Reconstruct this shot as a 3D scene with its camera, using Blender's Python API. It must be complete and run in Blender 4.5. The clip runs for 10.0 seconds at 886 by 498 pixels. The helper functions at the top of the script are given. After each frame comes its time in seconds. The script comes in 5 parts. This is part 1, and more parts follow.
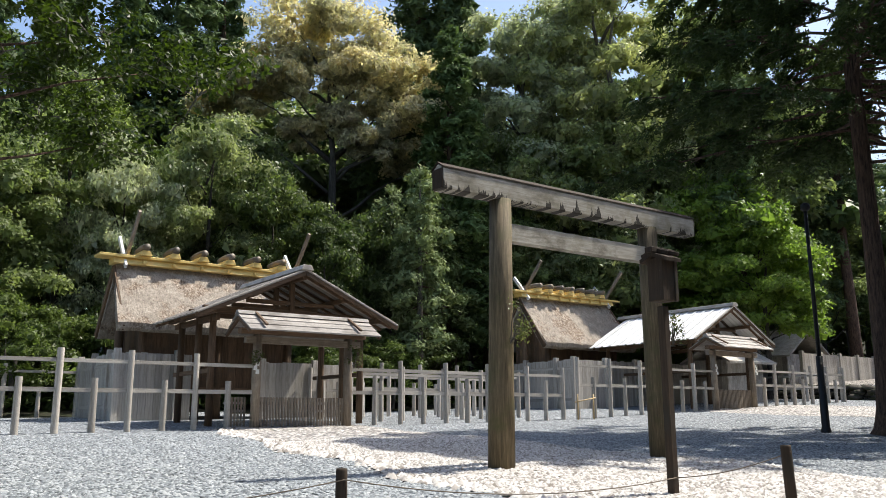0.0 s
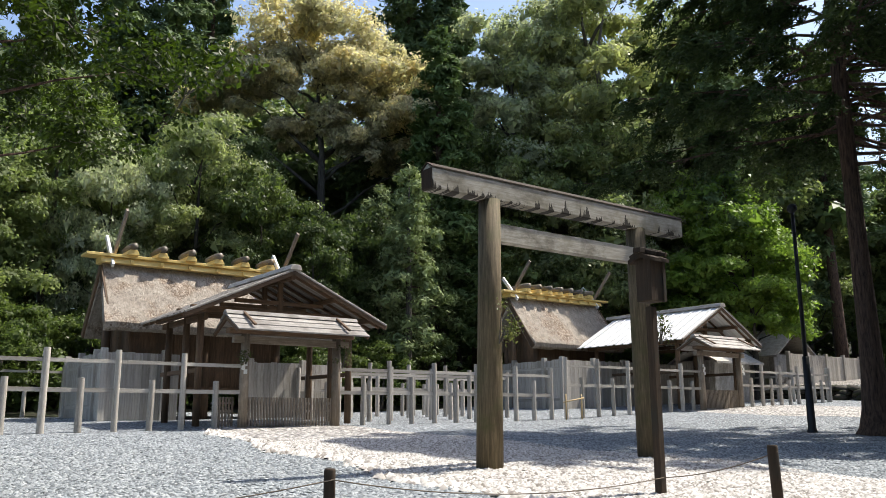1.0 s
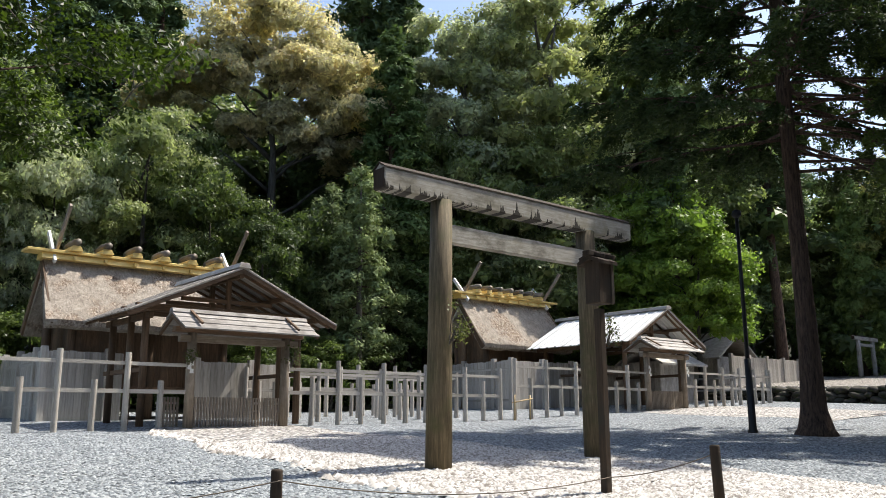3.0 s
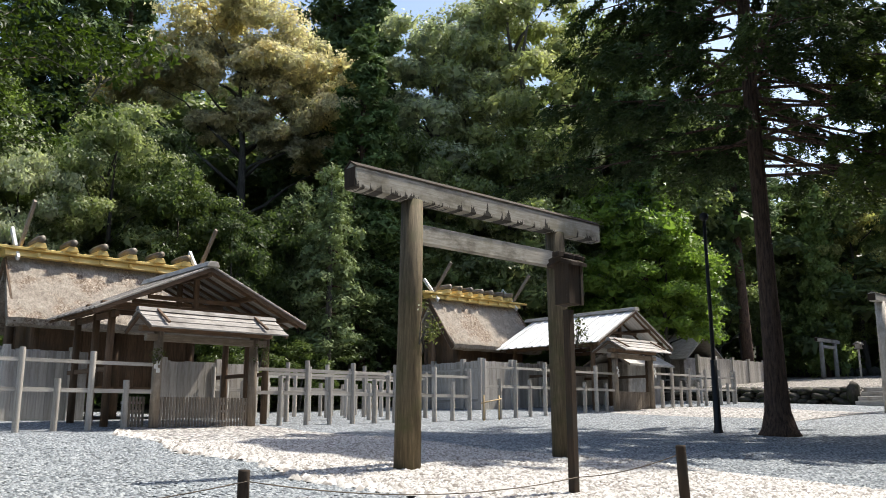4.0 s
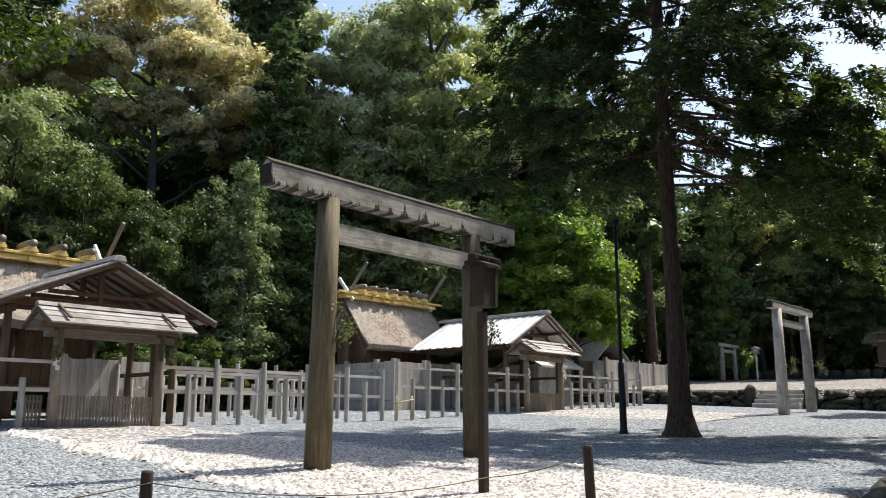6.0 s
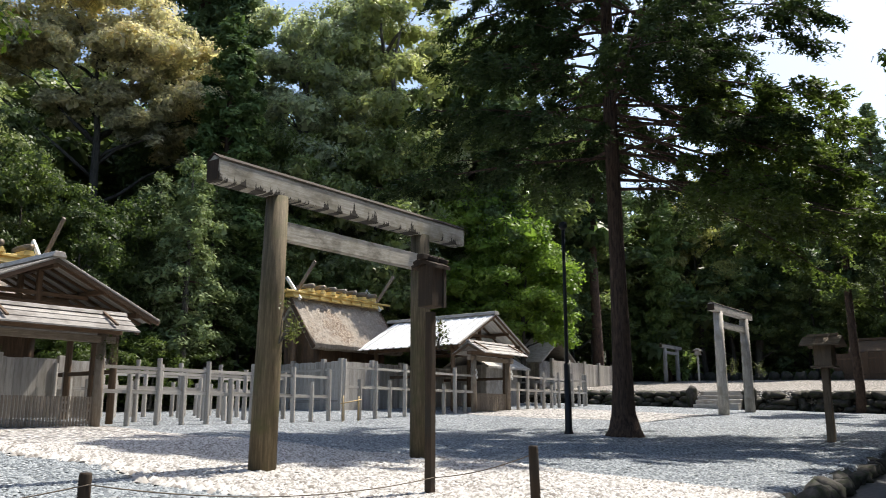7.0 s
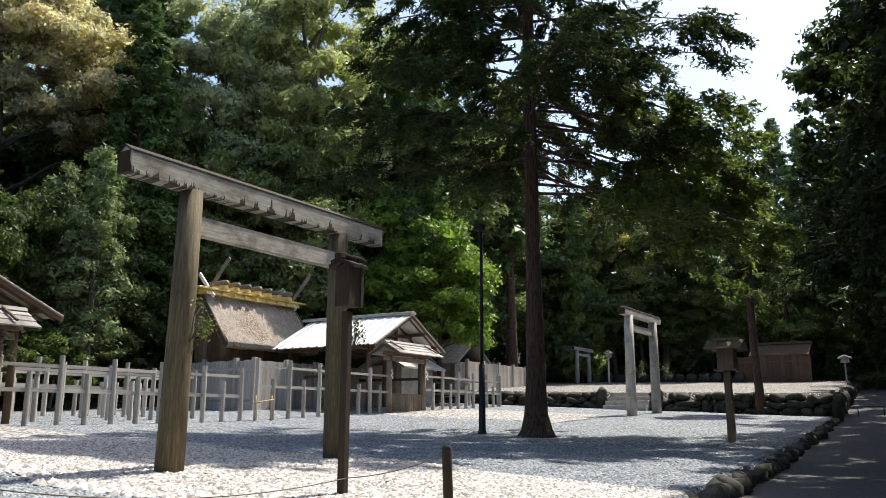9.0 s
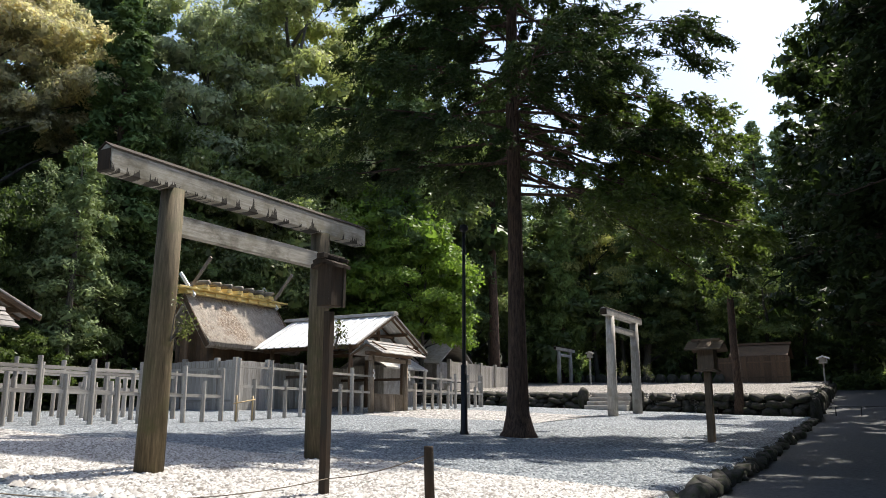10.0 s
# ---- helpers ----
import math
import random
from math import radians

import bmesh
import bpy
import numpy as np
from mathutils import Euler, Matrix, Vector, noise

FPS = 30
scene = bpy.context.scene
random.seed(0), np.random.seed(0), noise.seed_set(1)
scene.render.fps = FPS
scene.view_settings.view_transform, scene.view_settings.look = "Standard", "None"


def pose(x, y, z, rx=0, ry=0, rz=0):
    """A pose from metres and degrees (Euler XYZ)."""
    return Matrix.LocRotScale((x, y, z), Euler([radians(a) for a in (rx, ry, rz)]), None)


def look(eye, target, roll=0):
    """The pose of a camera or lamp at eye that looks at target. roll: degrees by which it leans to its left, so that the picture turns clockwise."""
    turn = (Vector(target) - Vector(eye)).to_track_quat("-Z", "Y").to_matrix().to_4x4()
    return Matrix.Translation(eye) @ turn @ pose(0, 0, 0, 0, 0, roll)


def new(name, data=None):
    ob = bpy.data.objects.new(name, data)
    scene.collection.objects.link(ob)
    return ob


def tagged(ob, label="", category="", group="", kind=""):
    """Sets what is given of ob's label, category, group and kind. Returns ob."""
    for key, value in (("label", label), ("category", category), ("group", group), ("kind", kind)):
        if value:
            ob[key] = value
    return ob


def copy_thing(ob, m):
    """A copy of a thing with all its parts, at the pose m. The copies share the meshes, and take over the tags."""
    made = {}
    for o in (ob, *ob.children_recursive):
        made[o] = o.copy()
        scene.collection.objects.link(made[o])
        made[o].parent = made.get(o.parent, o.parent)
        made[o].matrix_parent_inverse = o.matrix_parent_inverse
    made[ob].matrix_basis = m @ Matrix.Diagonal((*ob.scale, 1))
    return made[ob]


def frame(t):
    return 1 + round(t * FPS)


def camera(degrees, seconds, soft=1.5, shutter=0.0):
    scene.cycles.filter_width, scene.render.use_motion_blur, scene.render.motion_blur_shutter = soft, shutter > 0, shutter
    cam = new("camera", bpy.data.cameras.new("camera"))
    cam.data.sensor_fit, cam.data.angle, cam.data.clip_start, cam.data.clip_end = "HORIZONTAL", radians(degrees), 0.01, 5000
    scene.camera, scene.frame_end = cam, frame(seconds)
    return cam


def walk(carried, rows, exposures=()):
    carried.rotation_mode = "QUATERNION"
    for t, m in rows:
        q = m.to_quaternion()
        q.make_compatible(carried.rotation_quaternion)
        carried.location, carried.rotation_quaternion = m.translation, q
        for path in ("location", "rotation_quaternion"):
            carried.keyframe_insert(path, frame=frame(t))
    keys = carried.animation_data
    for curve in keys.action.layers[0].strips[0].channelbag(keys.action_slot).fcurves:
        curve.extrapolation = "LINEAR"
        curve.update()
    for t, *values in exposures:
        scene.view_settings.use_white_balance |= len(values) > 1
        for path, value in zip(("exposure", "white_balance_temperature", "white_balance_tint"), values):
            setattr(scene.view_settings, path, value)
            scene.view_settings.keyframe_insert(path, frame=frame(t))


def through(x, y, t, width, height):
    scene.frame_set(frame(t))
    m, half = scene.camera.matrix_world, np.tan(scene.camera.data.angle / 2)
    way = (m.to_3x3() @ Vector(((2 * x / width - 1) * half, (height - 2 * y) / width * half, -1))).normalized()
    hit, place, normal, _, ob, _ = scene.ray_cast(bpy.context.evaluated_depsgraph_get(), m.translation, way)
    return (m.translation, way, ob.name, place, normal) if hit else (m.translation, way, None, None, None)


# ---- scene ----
# The camera pans on a stand; world x runs along the fences, y towards the shrines.
cam = camera(56.8, 10.0, 0.85, 0.5)
EYE = 1.5
ROWS = [
    (0.0, -36.05, 11.52, -0.26), (0.5, -36.38, 11.52, -0.27), (1.0, -36.84, 11.52, -0.26), (1.5, -37.58, 11.52, -0.22),
    (2.0, -38.71, 11.52, -0.20), (2.5, -39.49, 11.53, -0.20), (4.0, -42.41, 11.54, -0.14), (4.5, -43.67, 11.55, -0.09),
    (5.0, -45.13, 11.54, -0.06), (5.5, -46.69, 11.55, 0.02), (7.0, -52.00, 11.59, 0.07), (7.5, -53.82, 11.60, 0.12),
    (8.0, -55.47, 11.61, 0.16), (8.5, -56.79, 11.61, 0.20), (9.0, -57.82, 11.62, 0.20), (9.5, -58.56, 11.63, 0.17),
    (10.0, -59.06, 11.64, 0.19),
]
walk(cam, [(t, pose(0, 0, EYE, 90 + pitch, 0, yaw) @ pose(0, 0, 0, 0, 0, roll)) for t, yaw, pitch, roll in ROWS])

# ---- light ----
SUN_DIR = Vector((0.97, -0.22, 1.62)).normalized()
world = bpy.data.worlds.new("world")
scene.world = world
world.use_nodes = True
sky = world.node_tree.nodes.new("ShaderNodeTexSky")
sky.sky_type, sky.sun_disc = "NISHITA", False
sky.sun_elevation = math.asin(SUN_DIR.z)
sky.air_density, sky.dust_density, sky.ozone_density = 1.0, 2.0, 0.8
sky.sun_rotation = math.atan2(SUN_DIR.x, SUN_DIR.y)
back = world.node_tree.nodes["Background"]
world.node_tree.links.new(sky.outputs[0], back.inputs[0])
back.inputs[1].default_value = 0.15
sun_data = bpy.data.lights.new("sun", "SUN")
sun_data.energy, sun_data.angle, sun_data.color = 4.8, radians(0.6), (1.0, 0.95, 0.86)
sun = new("sun", sun_data)
sun.matrix_world = look(SUN_DIR * 80, (0, 0, 0))
scene.view_settings.exposure = 0.66


# ---- materials ----
def material(name, rough=0.7):
    m = bpy.data.materials.new(name)
    m.use_nodes = True
    nt = m.node_tree
    p = nt.nodes["Principled BSDF"]
    p.inputs["Roughness"].default_value = rough
    p.inputs["Specular IOR Level"].default_value = 0.3
    return m, nt, p


def node(nt, kind, **values):
    n = nt.nodes.new(kind)
    for k, v in values.items():
        n.inputs[k.replace("_", " ")].default_value = v
    return n


def coords(nt, scale, space="Object"):
    tc = nt.nodes.new("ShaderNodeTexCoord")
    mp = nt.nodes.new("ShaderNodeMapping")
    mp.inputs["Scale"].default_value = scale
    nt.links.new(tc.outputs[space], mp.inputs[0])
    return mp.outputs[0]


def ramp(nt, fac, stops):
    r = nt.nodes.new("ShaderNodeValToRGB")
    e = r.color_ramp.elements
    while len(e) < len(stops):
        e.new(0.5)
    for el, (pos, col) in zip(e, stops):
        el.position, el.color = pos, (*col, 1)
    nt.links.new(fac, r.inputs[0])
    return r.outputs[0]


def noise_tex(nt, vec, scale, detail=5.0, rough=0.6):
    n = node(nt, "ShaderNodeTexNoise", Scale=scale, Detail=detail, Roughness=rough)
    nt.links.new(vec, n.inputs["Vector"])
    return n.outputs["Fac"]


def mixed(nt, fac, a, b, blend="MIX"):
    n = nt.nodes.new("ShaderNodeMix")
    n.data_type, n.blend_type = "RGBA", blend
    for sock, v in ((n.inputs[0], fac), (n.inputs[6], a), (n.inputs[7], b)):
        if isinstance(v, (int, float)):
            sock.default_value = v
        elif isinstance(v, tuple):
            sock.default_value = (*v, 1)
        else:
            nt.links.new(v, sock)
    return n.outputs[2]


def bump(nt, p, height, strength=0.4, distance=0.02):
    b = node(nt, "ShaderNodeBump", Strength=strength, Distance=distance)
    nt.links.new(height, b.inputs["Height"])
    nt.links.new(b.outputs[0], p.inputs["Normal"])


def wood(name, dark, light, stain, axis="z", rough=0.75, vary=0.25):
    """Timber with grain along one axis, weather stains, and a shade of its own for each piece."""
    m, nt, p = material(name, rough)
    scale = {"x": (0.6, 9, 9), "y": (9, 0.6, 9), "z": (9, 9, 0.6)}[axis]
    grain = noise_tex(nt, coords(nt, scale), 4.0, 6.0, 0.65)
    blotch = noise_tex(nt, coords(nt, (1, 1, 1)), 2.3, 5.0, 0.6)
    col = ramp(nt, grain, [(0.3, dark), (0.7, light)])
    mask = ramp(nt, blotch, [(0.5, (0, 0, 0)), (0.68, (1, 1, 1))])
    col = mixed(nt, mask, col, stain)
    info = nt.nodes.new("ShaderNodeObjectInfo")
    tone = node(nt, "ShaderNodeMapRange", To_Min=1 - vary, To_Max=1 + vary)
    nt.links.new(info.outputs["Random"], tone.inputs[0])
    hsv = node(nt, "ShaderNodeHueSaturation")
    nt.links.new(tone.outputs[0], hsv.inputs["Value"])
    nt.links.new(col, hsv.inputs["Color"])
    nt.links.new(hsv.outputs[0], p.inputs["Base Color"])
    bump(nt, p, grain, 0.5, 0.006)
    return m


GREY = dict(dark=(0.27, 0.243, 0.21), light=(0.59, 0.55, 0.49), stain=(0.31, 0.276, 0.23))
grey_z, grey_x, grey_y = (wood("silvered_cypress_" + a, axis=a, **GREY) for a in "zxy")
BROWN = dict(dark=(0.075, 0.046, 0.027), light=(0.19, 0.118, 0.07), stain=(0.10, 0.07, 0.046))
brown_z, brown_x, brown_y = (wood("brown_cypress_" + a, axis=a, **BROWN) for a in "zxy")
post_wood = wood("torii_post_wood", (0.05, 0.037, 0.02), (0.19, 0.145, 0.085), (0.085, 0.08, 0.035), "z", 0.8)
beam_wood = wood("torii_beam_wood", (0.27, 0.245, 0.20), (0.50, 0.46, 0.39), (0.26, 0.232, 0.165), "x", 0.8)
# dark tongues of damp that rise from the lower edge of the torii's top beam, and broad stains
DAMP_EDGE = 4.555
w_nt = beam_wood.node_tree
w_p = w_nt.nodes["Principled BSDF"]


def reckon(nt, op, a, b):
    n = nt.nodes.new("ShaderNodeMath")
    n.operation = op
    for sock, v in zip(n.inputs, (a, b)):
        if isinstance(v, (int, float)):
            sock.default_value = v
        else:
            nt.links.new(v, sock)
    return n.outputs[0]


w_sep = w_nt.nodes.new("ShaderNodeSeparateXYZ")
w_nt.links.new(coords(w_nt, (1, 1, 1)), w_sep.inputs[0])
w_up = reckon(w_nt, "SUBTRACT", w_sep.outputs[2], DAMP_EDGE)
w_reach = reckon(w_nt, "MULTIPLY", reckon(w_nt, "SUBTRACT", noise_tex(w_nt, coords(w_nt, (1, 0.05, 0.12)), 6.5, 4.0, 0.7), 0.5), 1.15)
w_tongue = reckon(w_nt, "MULTIPLY", reckon(w_nt, "GREATER_THAN", w_reach, w_up), reckon(w_nt, "GREATER_THAN", w_up, -0.02))
w_stain = ramp(w_nt, noise_tex(w_nt, coords(w_nt, (0.8, 0.4, 1.6)), 1.6, 5.0, 0.7), [(0.52, (0, 0, 0)), (0.66, (0.75, 0.75, 0.75))])
w_col = mixed(w_nt, w_stain, w_p.inputs["Base Color"].links[0].from_socket, (0.13, 0.115, 0.08))
w_nt.links.new(mixed(w_nt, w_tongue, w_col, (0.05, 0.043, 0.034)), w_p.inputs["Base Color"])
roof_wood = wood("bleached_roof_board", (0.17, 0.155, 0.14), (0.44, 0.41, 0.375), (0.19, 0.17, 0.15), "x", 0.75)
warm_z = wood("warm_weathered_cypress_z", (0.16, 0.125, 0.092), (0.36, 0.30, 0.235), (0.19, 0.15, 0.11), "z")
warm_x = wood("warm_weathered_cypress_x", (0.16, 0.125, 0.092), (0.36, 0.30, 0.235), (0.19, 0.15, 0.11), "x")
# near-white colour that stands in for sun glint on the second hall's roof
sheet_white = wood("white_board", (0.66, 0.66, 0.65), (0.84, 0.84, 0.83), (0.62, 0.61, 0.59), "x", 0.45, 0.08)
lamp_wood_z, lamp_wood_y = (wood("lantern_cypress_" + a, (0.10, 0.066, 0.04), (0.27, 0.185, 0.115), (0.14, 0.10, 0.066), a) for a in "zy")
dark_wood = wood("dark_stained_post", (0.022, 0.015, 0.010), (0.055, 0.036, 0.022), (0.03, 0.025, 0.018), "z", 0.85)
gold = wood("gilded_ridge_timber", (0.66, 0.46, 0.14), (0.84, 0.64, 0.26), (0.72, 0.50, 0.17), "x", 0.38, 0.05)
log_end = wood("metal_capped_log", (0.09, 0.075, 0.058), (0.25, 0.215, 0.17), (0.17, 0.12, 0.06), "y", 0.5)


def thatch_material():
    """Old thatch: combed grey straw, brown where the surface has worn, speckled with pale ends."""
    m, nt, p = material("weathered_thatch", 0.95)
    v = coords(nt, (1, 1, 1))
    fine = noise_tex(nt, coords(nt, (1.0, 0.6, 0.6)), 15.0, 7.0, 0.85)
    mid = noise_tex(nt, coords(nt, (1, 0.6, 0.6)), 4.0, 6.0, 0.75)
    broad = noise_tex(nt, v, 0.75, 5.0, 0.65)
    grey = ramp(nt, fine, [(0.34, (0.19, 0.165, 0.14)), (0.48, (0.33, 0.29, 0.24)), (0.66, (0.47, 0.42, 0.36))])
    brown = ramp(nt, fine, [(0.36, (0.07, 0.048, 0.035)), (0.5, (0.25, 0.19, 0.14)), (0.62, (0.60, 0.53, 0.45))])
    col = mixed(nt, ramp(nt, broad, [(0.50, (0, 0, 0)), (0.58, (1, 1, 1))]), grey, brown)
    col = mixed(nt, 0.75, col, ramp(nt, mid, [(0.3, (0.55, 0.52, 0.5)), (0.7, (1.35, 1.33, 1.3))]), "MULTIPLY")
    nt.links.new(col, p.inputs["Base Color"])
    both = nt.nodes.new("ShaderNodeMath")
    both.operation = "ADD"
    nt.links.new(fine, both.inputs[0])
    nt.links.new(mid, both.inputs[1])
    bump(nt, p, both.outputs[0], 0.8, 0.045)
    return m


thatch = thatch_material()


def stone_material(name, stops, scale, rough=0.85, island=True, moss=None):
    m, nt, p = material(name, rough)
    v = coords(nt, (1, 1, 1))
    n = noise_tex(nt, v, scale, 5.0, 0.65)
    if island:
        g = nt.nodes.new("ShaderNodeNewGeometry")
        col = ramp(nt, g.outputs["Random Per Island"], stops)
        col = mixed(nt, 0.5, col, mixed(nt, n, (0.55, 0.55, 0.55), (1.35, 1.35, 1.35)), "MULTIPLY")
    else:
        col = ramp(nt, n, stops)
    if moss:
        mask = ramp(nt, noise_tex(nt, v, 3.0, 4.0), [(0.45, (0, 0, 0)), (0.62, (1, 1, 1))])
        col = mixed(nt, mask, col, moss)
    nt.links.new(col, p.inputs["Base Color"])
    bump(nt, p, n, 0.5, 0.01)
    return m


grey_stone = stone_material("blue_grey_pebbles", [(0.0, (0.12, 0.132, 0.142)), (0.5, (0.235, 0.258, 0.272)), (1.0, (0.37, 0.39, 0.395))], 30)
white_stone = stone_material("white_river_stones", [(0.0, (0.17, 0.148, 0.127)), (0.35, (0.36, 0.338, 0.31)), (1.0, (0.61, 0.59, 0.555))], 25)
rock = stone_material("mossy_boulder", [(0.3, (0.022, 0.02, 0.017)), (0.7, (0.09, 0.078, 0.064))], 5, 0.9, False, (0.028, 0.036, 0.013))


straw_mat = stone_material("straw_ends", [(0.0, (0.12, 0.097, 0.078)), (0.6, (0.27, 0.228, 0.19)), (1.0, (0.46, 0.405, 0.35))], 20)


def bed_material(name, stops, size, relief):
    """A bed of loose stones too small to be told apart."""
    m, nt, p = material(name, 0.85)
    v = coords(nt, (1, 1, 1))
    cell = node(nt, "ShaderNodeTexVoronoi", Scale=1.0 / size)
    nt.links.new(v, cell.inputs["Vector"])
    sep = nt.nodes.new("ShaderNodeSeparateColor")
    nt.links.new(cell.outputs["Color"], sep.inputs[0])
    col = ramp(nt, sep.outputs[0], stops)
    big = noise_tex(nt, v, 0.5, 4.0, 0.6)
    col = mixed(nt, 0.45, col, mixed(nt, big, (0.6, 0.6, 0.6), (1.4, 1.4, 1.4)), "MULTIPLY")
    # shade between the stones, put into the colour towards each cell's edge
    gap_shade = ramp(nt, cell.outputs["Distance"], [(0.25, (1.05, 1.05, 1.05)), (0.75, (0.22, 0.22, 0.23))])
    col = mixed(nt, 1.0, col, gap_shade, "MULTIPLY")
    nt.links.new(col, p.inputs["Base Color"])
    inv = node(nt, "ShaderNodeMath")
    inv.operation = "SUBTRACT"
    inv.inputs[0].default_value = 1.0
    nt.links.new(cell.outputs["Distance"], inv.inputs[1])
    bump(nt, p, inv.outputs[0], 0.9, relief)
    return m, nt, p, col


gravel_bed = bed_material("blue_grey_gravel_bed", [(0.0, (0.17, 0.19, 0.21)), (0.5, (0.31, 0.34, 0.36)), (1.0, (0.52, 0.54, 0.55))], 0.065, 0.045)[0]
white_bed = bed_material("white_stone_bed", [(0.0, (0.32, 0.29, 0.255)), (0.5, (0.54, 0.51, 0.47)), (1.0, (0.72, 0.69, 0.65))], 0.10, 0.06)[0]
forest_floor = stone_material("forest_floor_litter", [(0.3, (0.008, 0.010, 0.005)), (0.7, (0.045, 0.038, 0.022))], 3, 0.95, False, (0.02, 0.028, 0.01))
terrace_bed = bed_material("warm_pebble_bed", [(0.0, (0.20, 0.175, 0.15)), (0.5, (0.38, 0.345, 0.305)), (1.0, (0.58, 0.54, 0.49))], 0.085, 0.06)[0]

# grey set darker to carry part of the trees' shade on the road
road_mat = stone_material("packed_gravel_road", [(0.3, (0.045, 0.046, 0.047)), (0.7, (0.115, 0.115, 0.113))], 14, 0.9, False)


def bark_material(name, dark, light):
    m, nt, p = material(name, 0.95)
    n = noise_tex(nt, coords(nt, (7, 7, 0.9)), 3.0, 7.0, 0.7)
    nt.links.new(ramp(nt, n, [(0.32, dark), (0.68, light)]), p.inputs["Base Color"])
    bump(nt, p, n, 1.0, 0.04)
    return m


bark_red = bark_material("cedar_bark", (0.016, 0.011, 0.008), (0.16, 0.10, 0.07))
bark_dark = bark_material("dark_bark", (0.02, 0.017, 0.014), (0.10, 0.088, 0.072))
bark_grey = bark_material("grey_bark", (0.06, 0.052, 0.042), (0.20, 0.18, 0.15))


def leaf_material(name, through, rough, gloss):
    """Leaves take their green from the object's own colour and vary leaf by leaf."""
    m, nt, p = material(name, rough)
    p.inputs["Specular IOR Level"].default_value = gloss
    info = nt.nodes.new("ShaderNodeObjectInfo")
    geo = nt.nodes.new("ShaderNodeNewGeometry")
    tone = ramp(nt, geo.outputs["Random Per Island"], [(0.0, (0.72, 0.74, 0.7)), (0.6, (1.0, 1.0, 1.0)), (1.0, (1.3, 1.3, 1.2))])
    patch = ramp(nt, noise_tex(nt, coords(nt, (1, 1, 1)), 0.55, 3.0, 0.6), [(0.35, (0.7, 0.75, 0.7)), (0.65, (1.25, 1.2, 1.05))])
    col = mixed(nt, 1.0, info.outputs["Color"], tone, "MULTIPLY")
    col = mixed(nt, 1.0, col, patch, "MULTIPLY")
    nt.links.new(col, p.inputs["Base Color"])
    tr = nt.nodes.new("ShaderNodeBsdfTranslucent")
    nt.links.new(mixed(nt, 1.0, col, (1.3, 1.4, 0.95), "MULTIPLY"), tr.inputs["Color"])
    mx = nt.nodes.new("ShaderNodeMixShader")
    mx.inputs[0].default_value = through
    nt.links.new(p.outputs[0], mx.inputs[1])
    nt.links.new(tr.outputs[0], mx.inputs[2])
    nt.links.new(mx.outputs[0], nt.nodes["Material Output"].inputs["Surface"])
    return m


leaf = leaf_material("foliage", 0.5, 0.45, 0.3)
needle = leaf_material("conifer_foliage", 0.2, 0.7, 0.15)


def plain(name, col, rough, metal=0.0):
    m, nt, p = material(name, rough)
    n = noise_tex(nt, coords(nt, (1, 1, 1)), 18.0, 4.0)
    nt.links.new(mixed(nt, n, tuple(c * 0.7 for c in col), tuple(c * 1.3 for c in col)), p.inputs["Base Color"])
    p.inputs["Metallic"].default_value = metal
    return m


black_metal = plain("black_painted_steel", (0.012, 0.012, 0.013), 0.45)
rope_mat = plain("hemp_rope", (0.16, 0.13, 0.10), 0.9)
bamboo = plain("dry_bamboo", (0.45, 0.33, 0.17), 0.5)
paper = plain("white_paper", (0.75, 0.74, 0.70), 0.8)
glow_white = plain("white_lamp_panel", (0.7, 0.7, 0.68), 0.5)


# ---- building blocks ----
def mesh_of(name, verts, faces, mat, smooth=False):
    """A mesh from arrays of points and of equal-sided faces."""
    verts, faces = np.asarray(verts, np.float32), np.asarray(faces, np.int32)
    me = bpy.data.meshes.new(name)
    k = faces.shape[1]
    me.vertices.add(len(verts))
    me.vertices.foreach_set("co", verts.ravel())
    me.loops.add(faces.size)
    me.loops.foreach_set("vertex_index", faces.ravel())
    me.polygons.add(len(faces))
    me.polygons.foreach_set("loop_start", np.arange(0, faces.size, k, dtype=np.int32))
    me.polygons.foreach_set("use_smooth", np.full(len(faces), smooth))
    me.materials.append(mat)
    me.update(calc_edges=True)
    return me


def thing(name, at, label, category, group=""):
    ob = new(name)
    ob.location = at
    return tagged(ob, label, category, group)


def hang(ob, parent):
    ob.parent = parent
    root = parent
    shift = Vector(parent.location)
    while root.parent:
        root = root.parent
        shift = shift + Vector(root.location)
    ob.matrix_parent_inverse = Matrix.Translation(-shift)
    return ob


def finish(bm, mat, name, smooth=False):
    me = bpy.data.meshes.new(name)
    bmesh.ops.recalc_face_normals(bm, faces=bm.faces)
    for f in bm.faces:
        f.smooth = smooth
    bm.to_mesh(me)
    bm.free()
    me.materials.append(mat)
    return me


def part(name, bm, mat, parent, label="", smooth=False):
    """One mesh, built in world places, under a thing or a part."""
    ob = new(name, finish(bm, mat, name, smooth))
    hang(ob, parent)
    return tagged(ob, label)


def piece(name, me, parent, at, scale=(1, 1, 1), turn=(0, 0, 0)):
    """One of many alike pieces on a shared mesh."""
    ob = new(name, me)
    hang(ob, parent)
    ob.location, ob.scale, ob.rotation_euler = at, scale, turn
    return ob


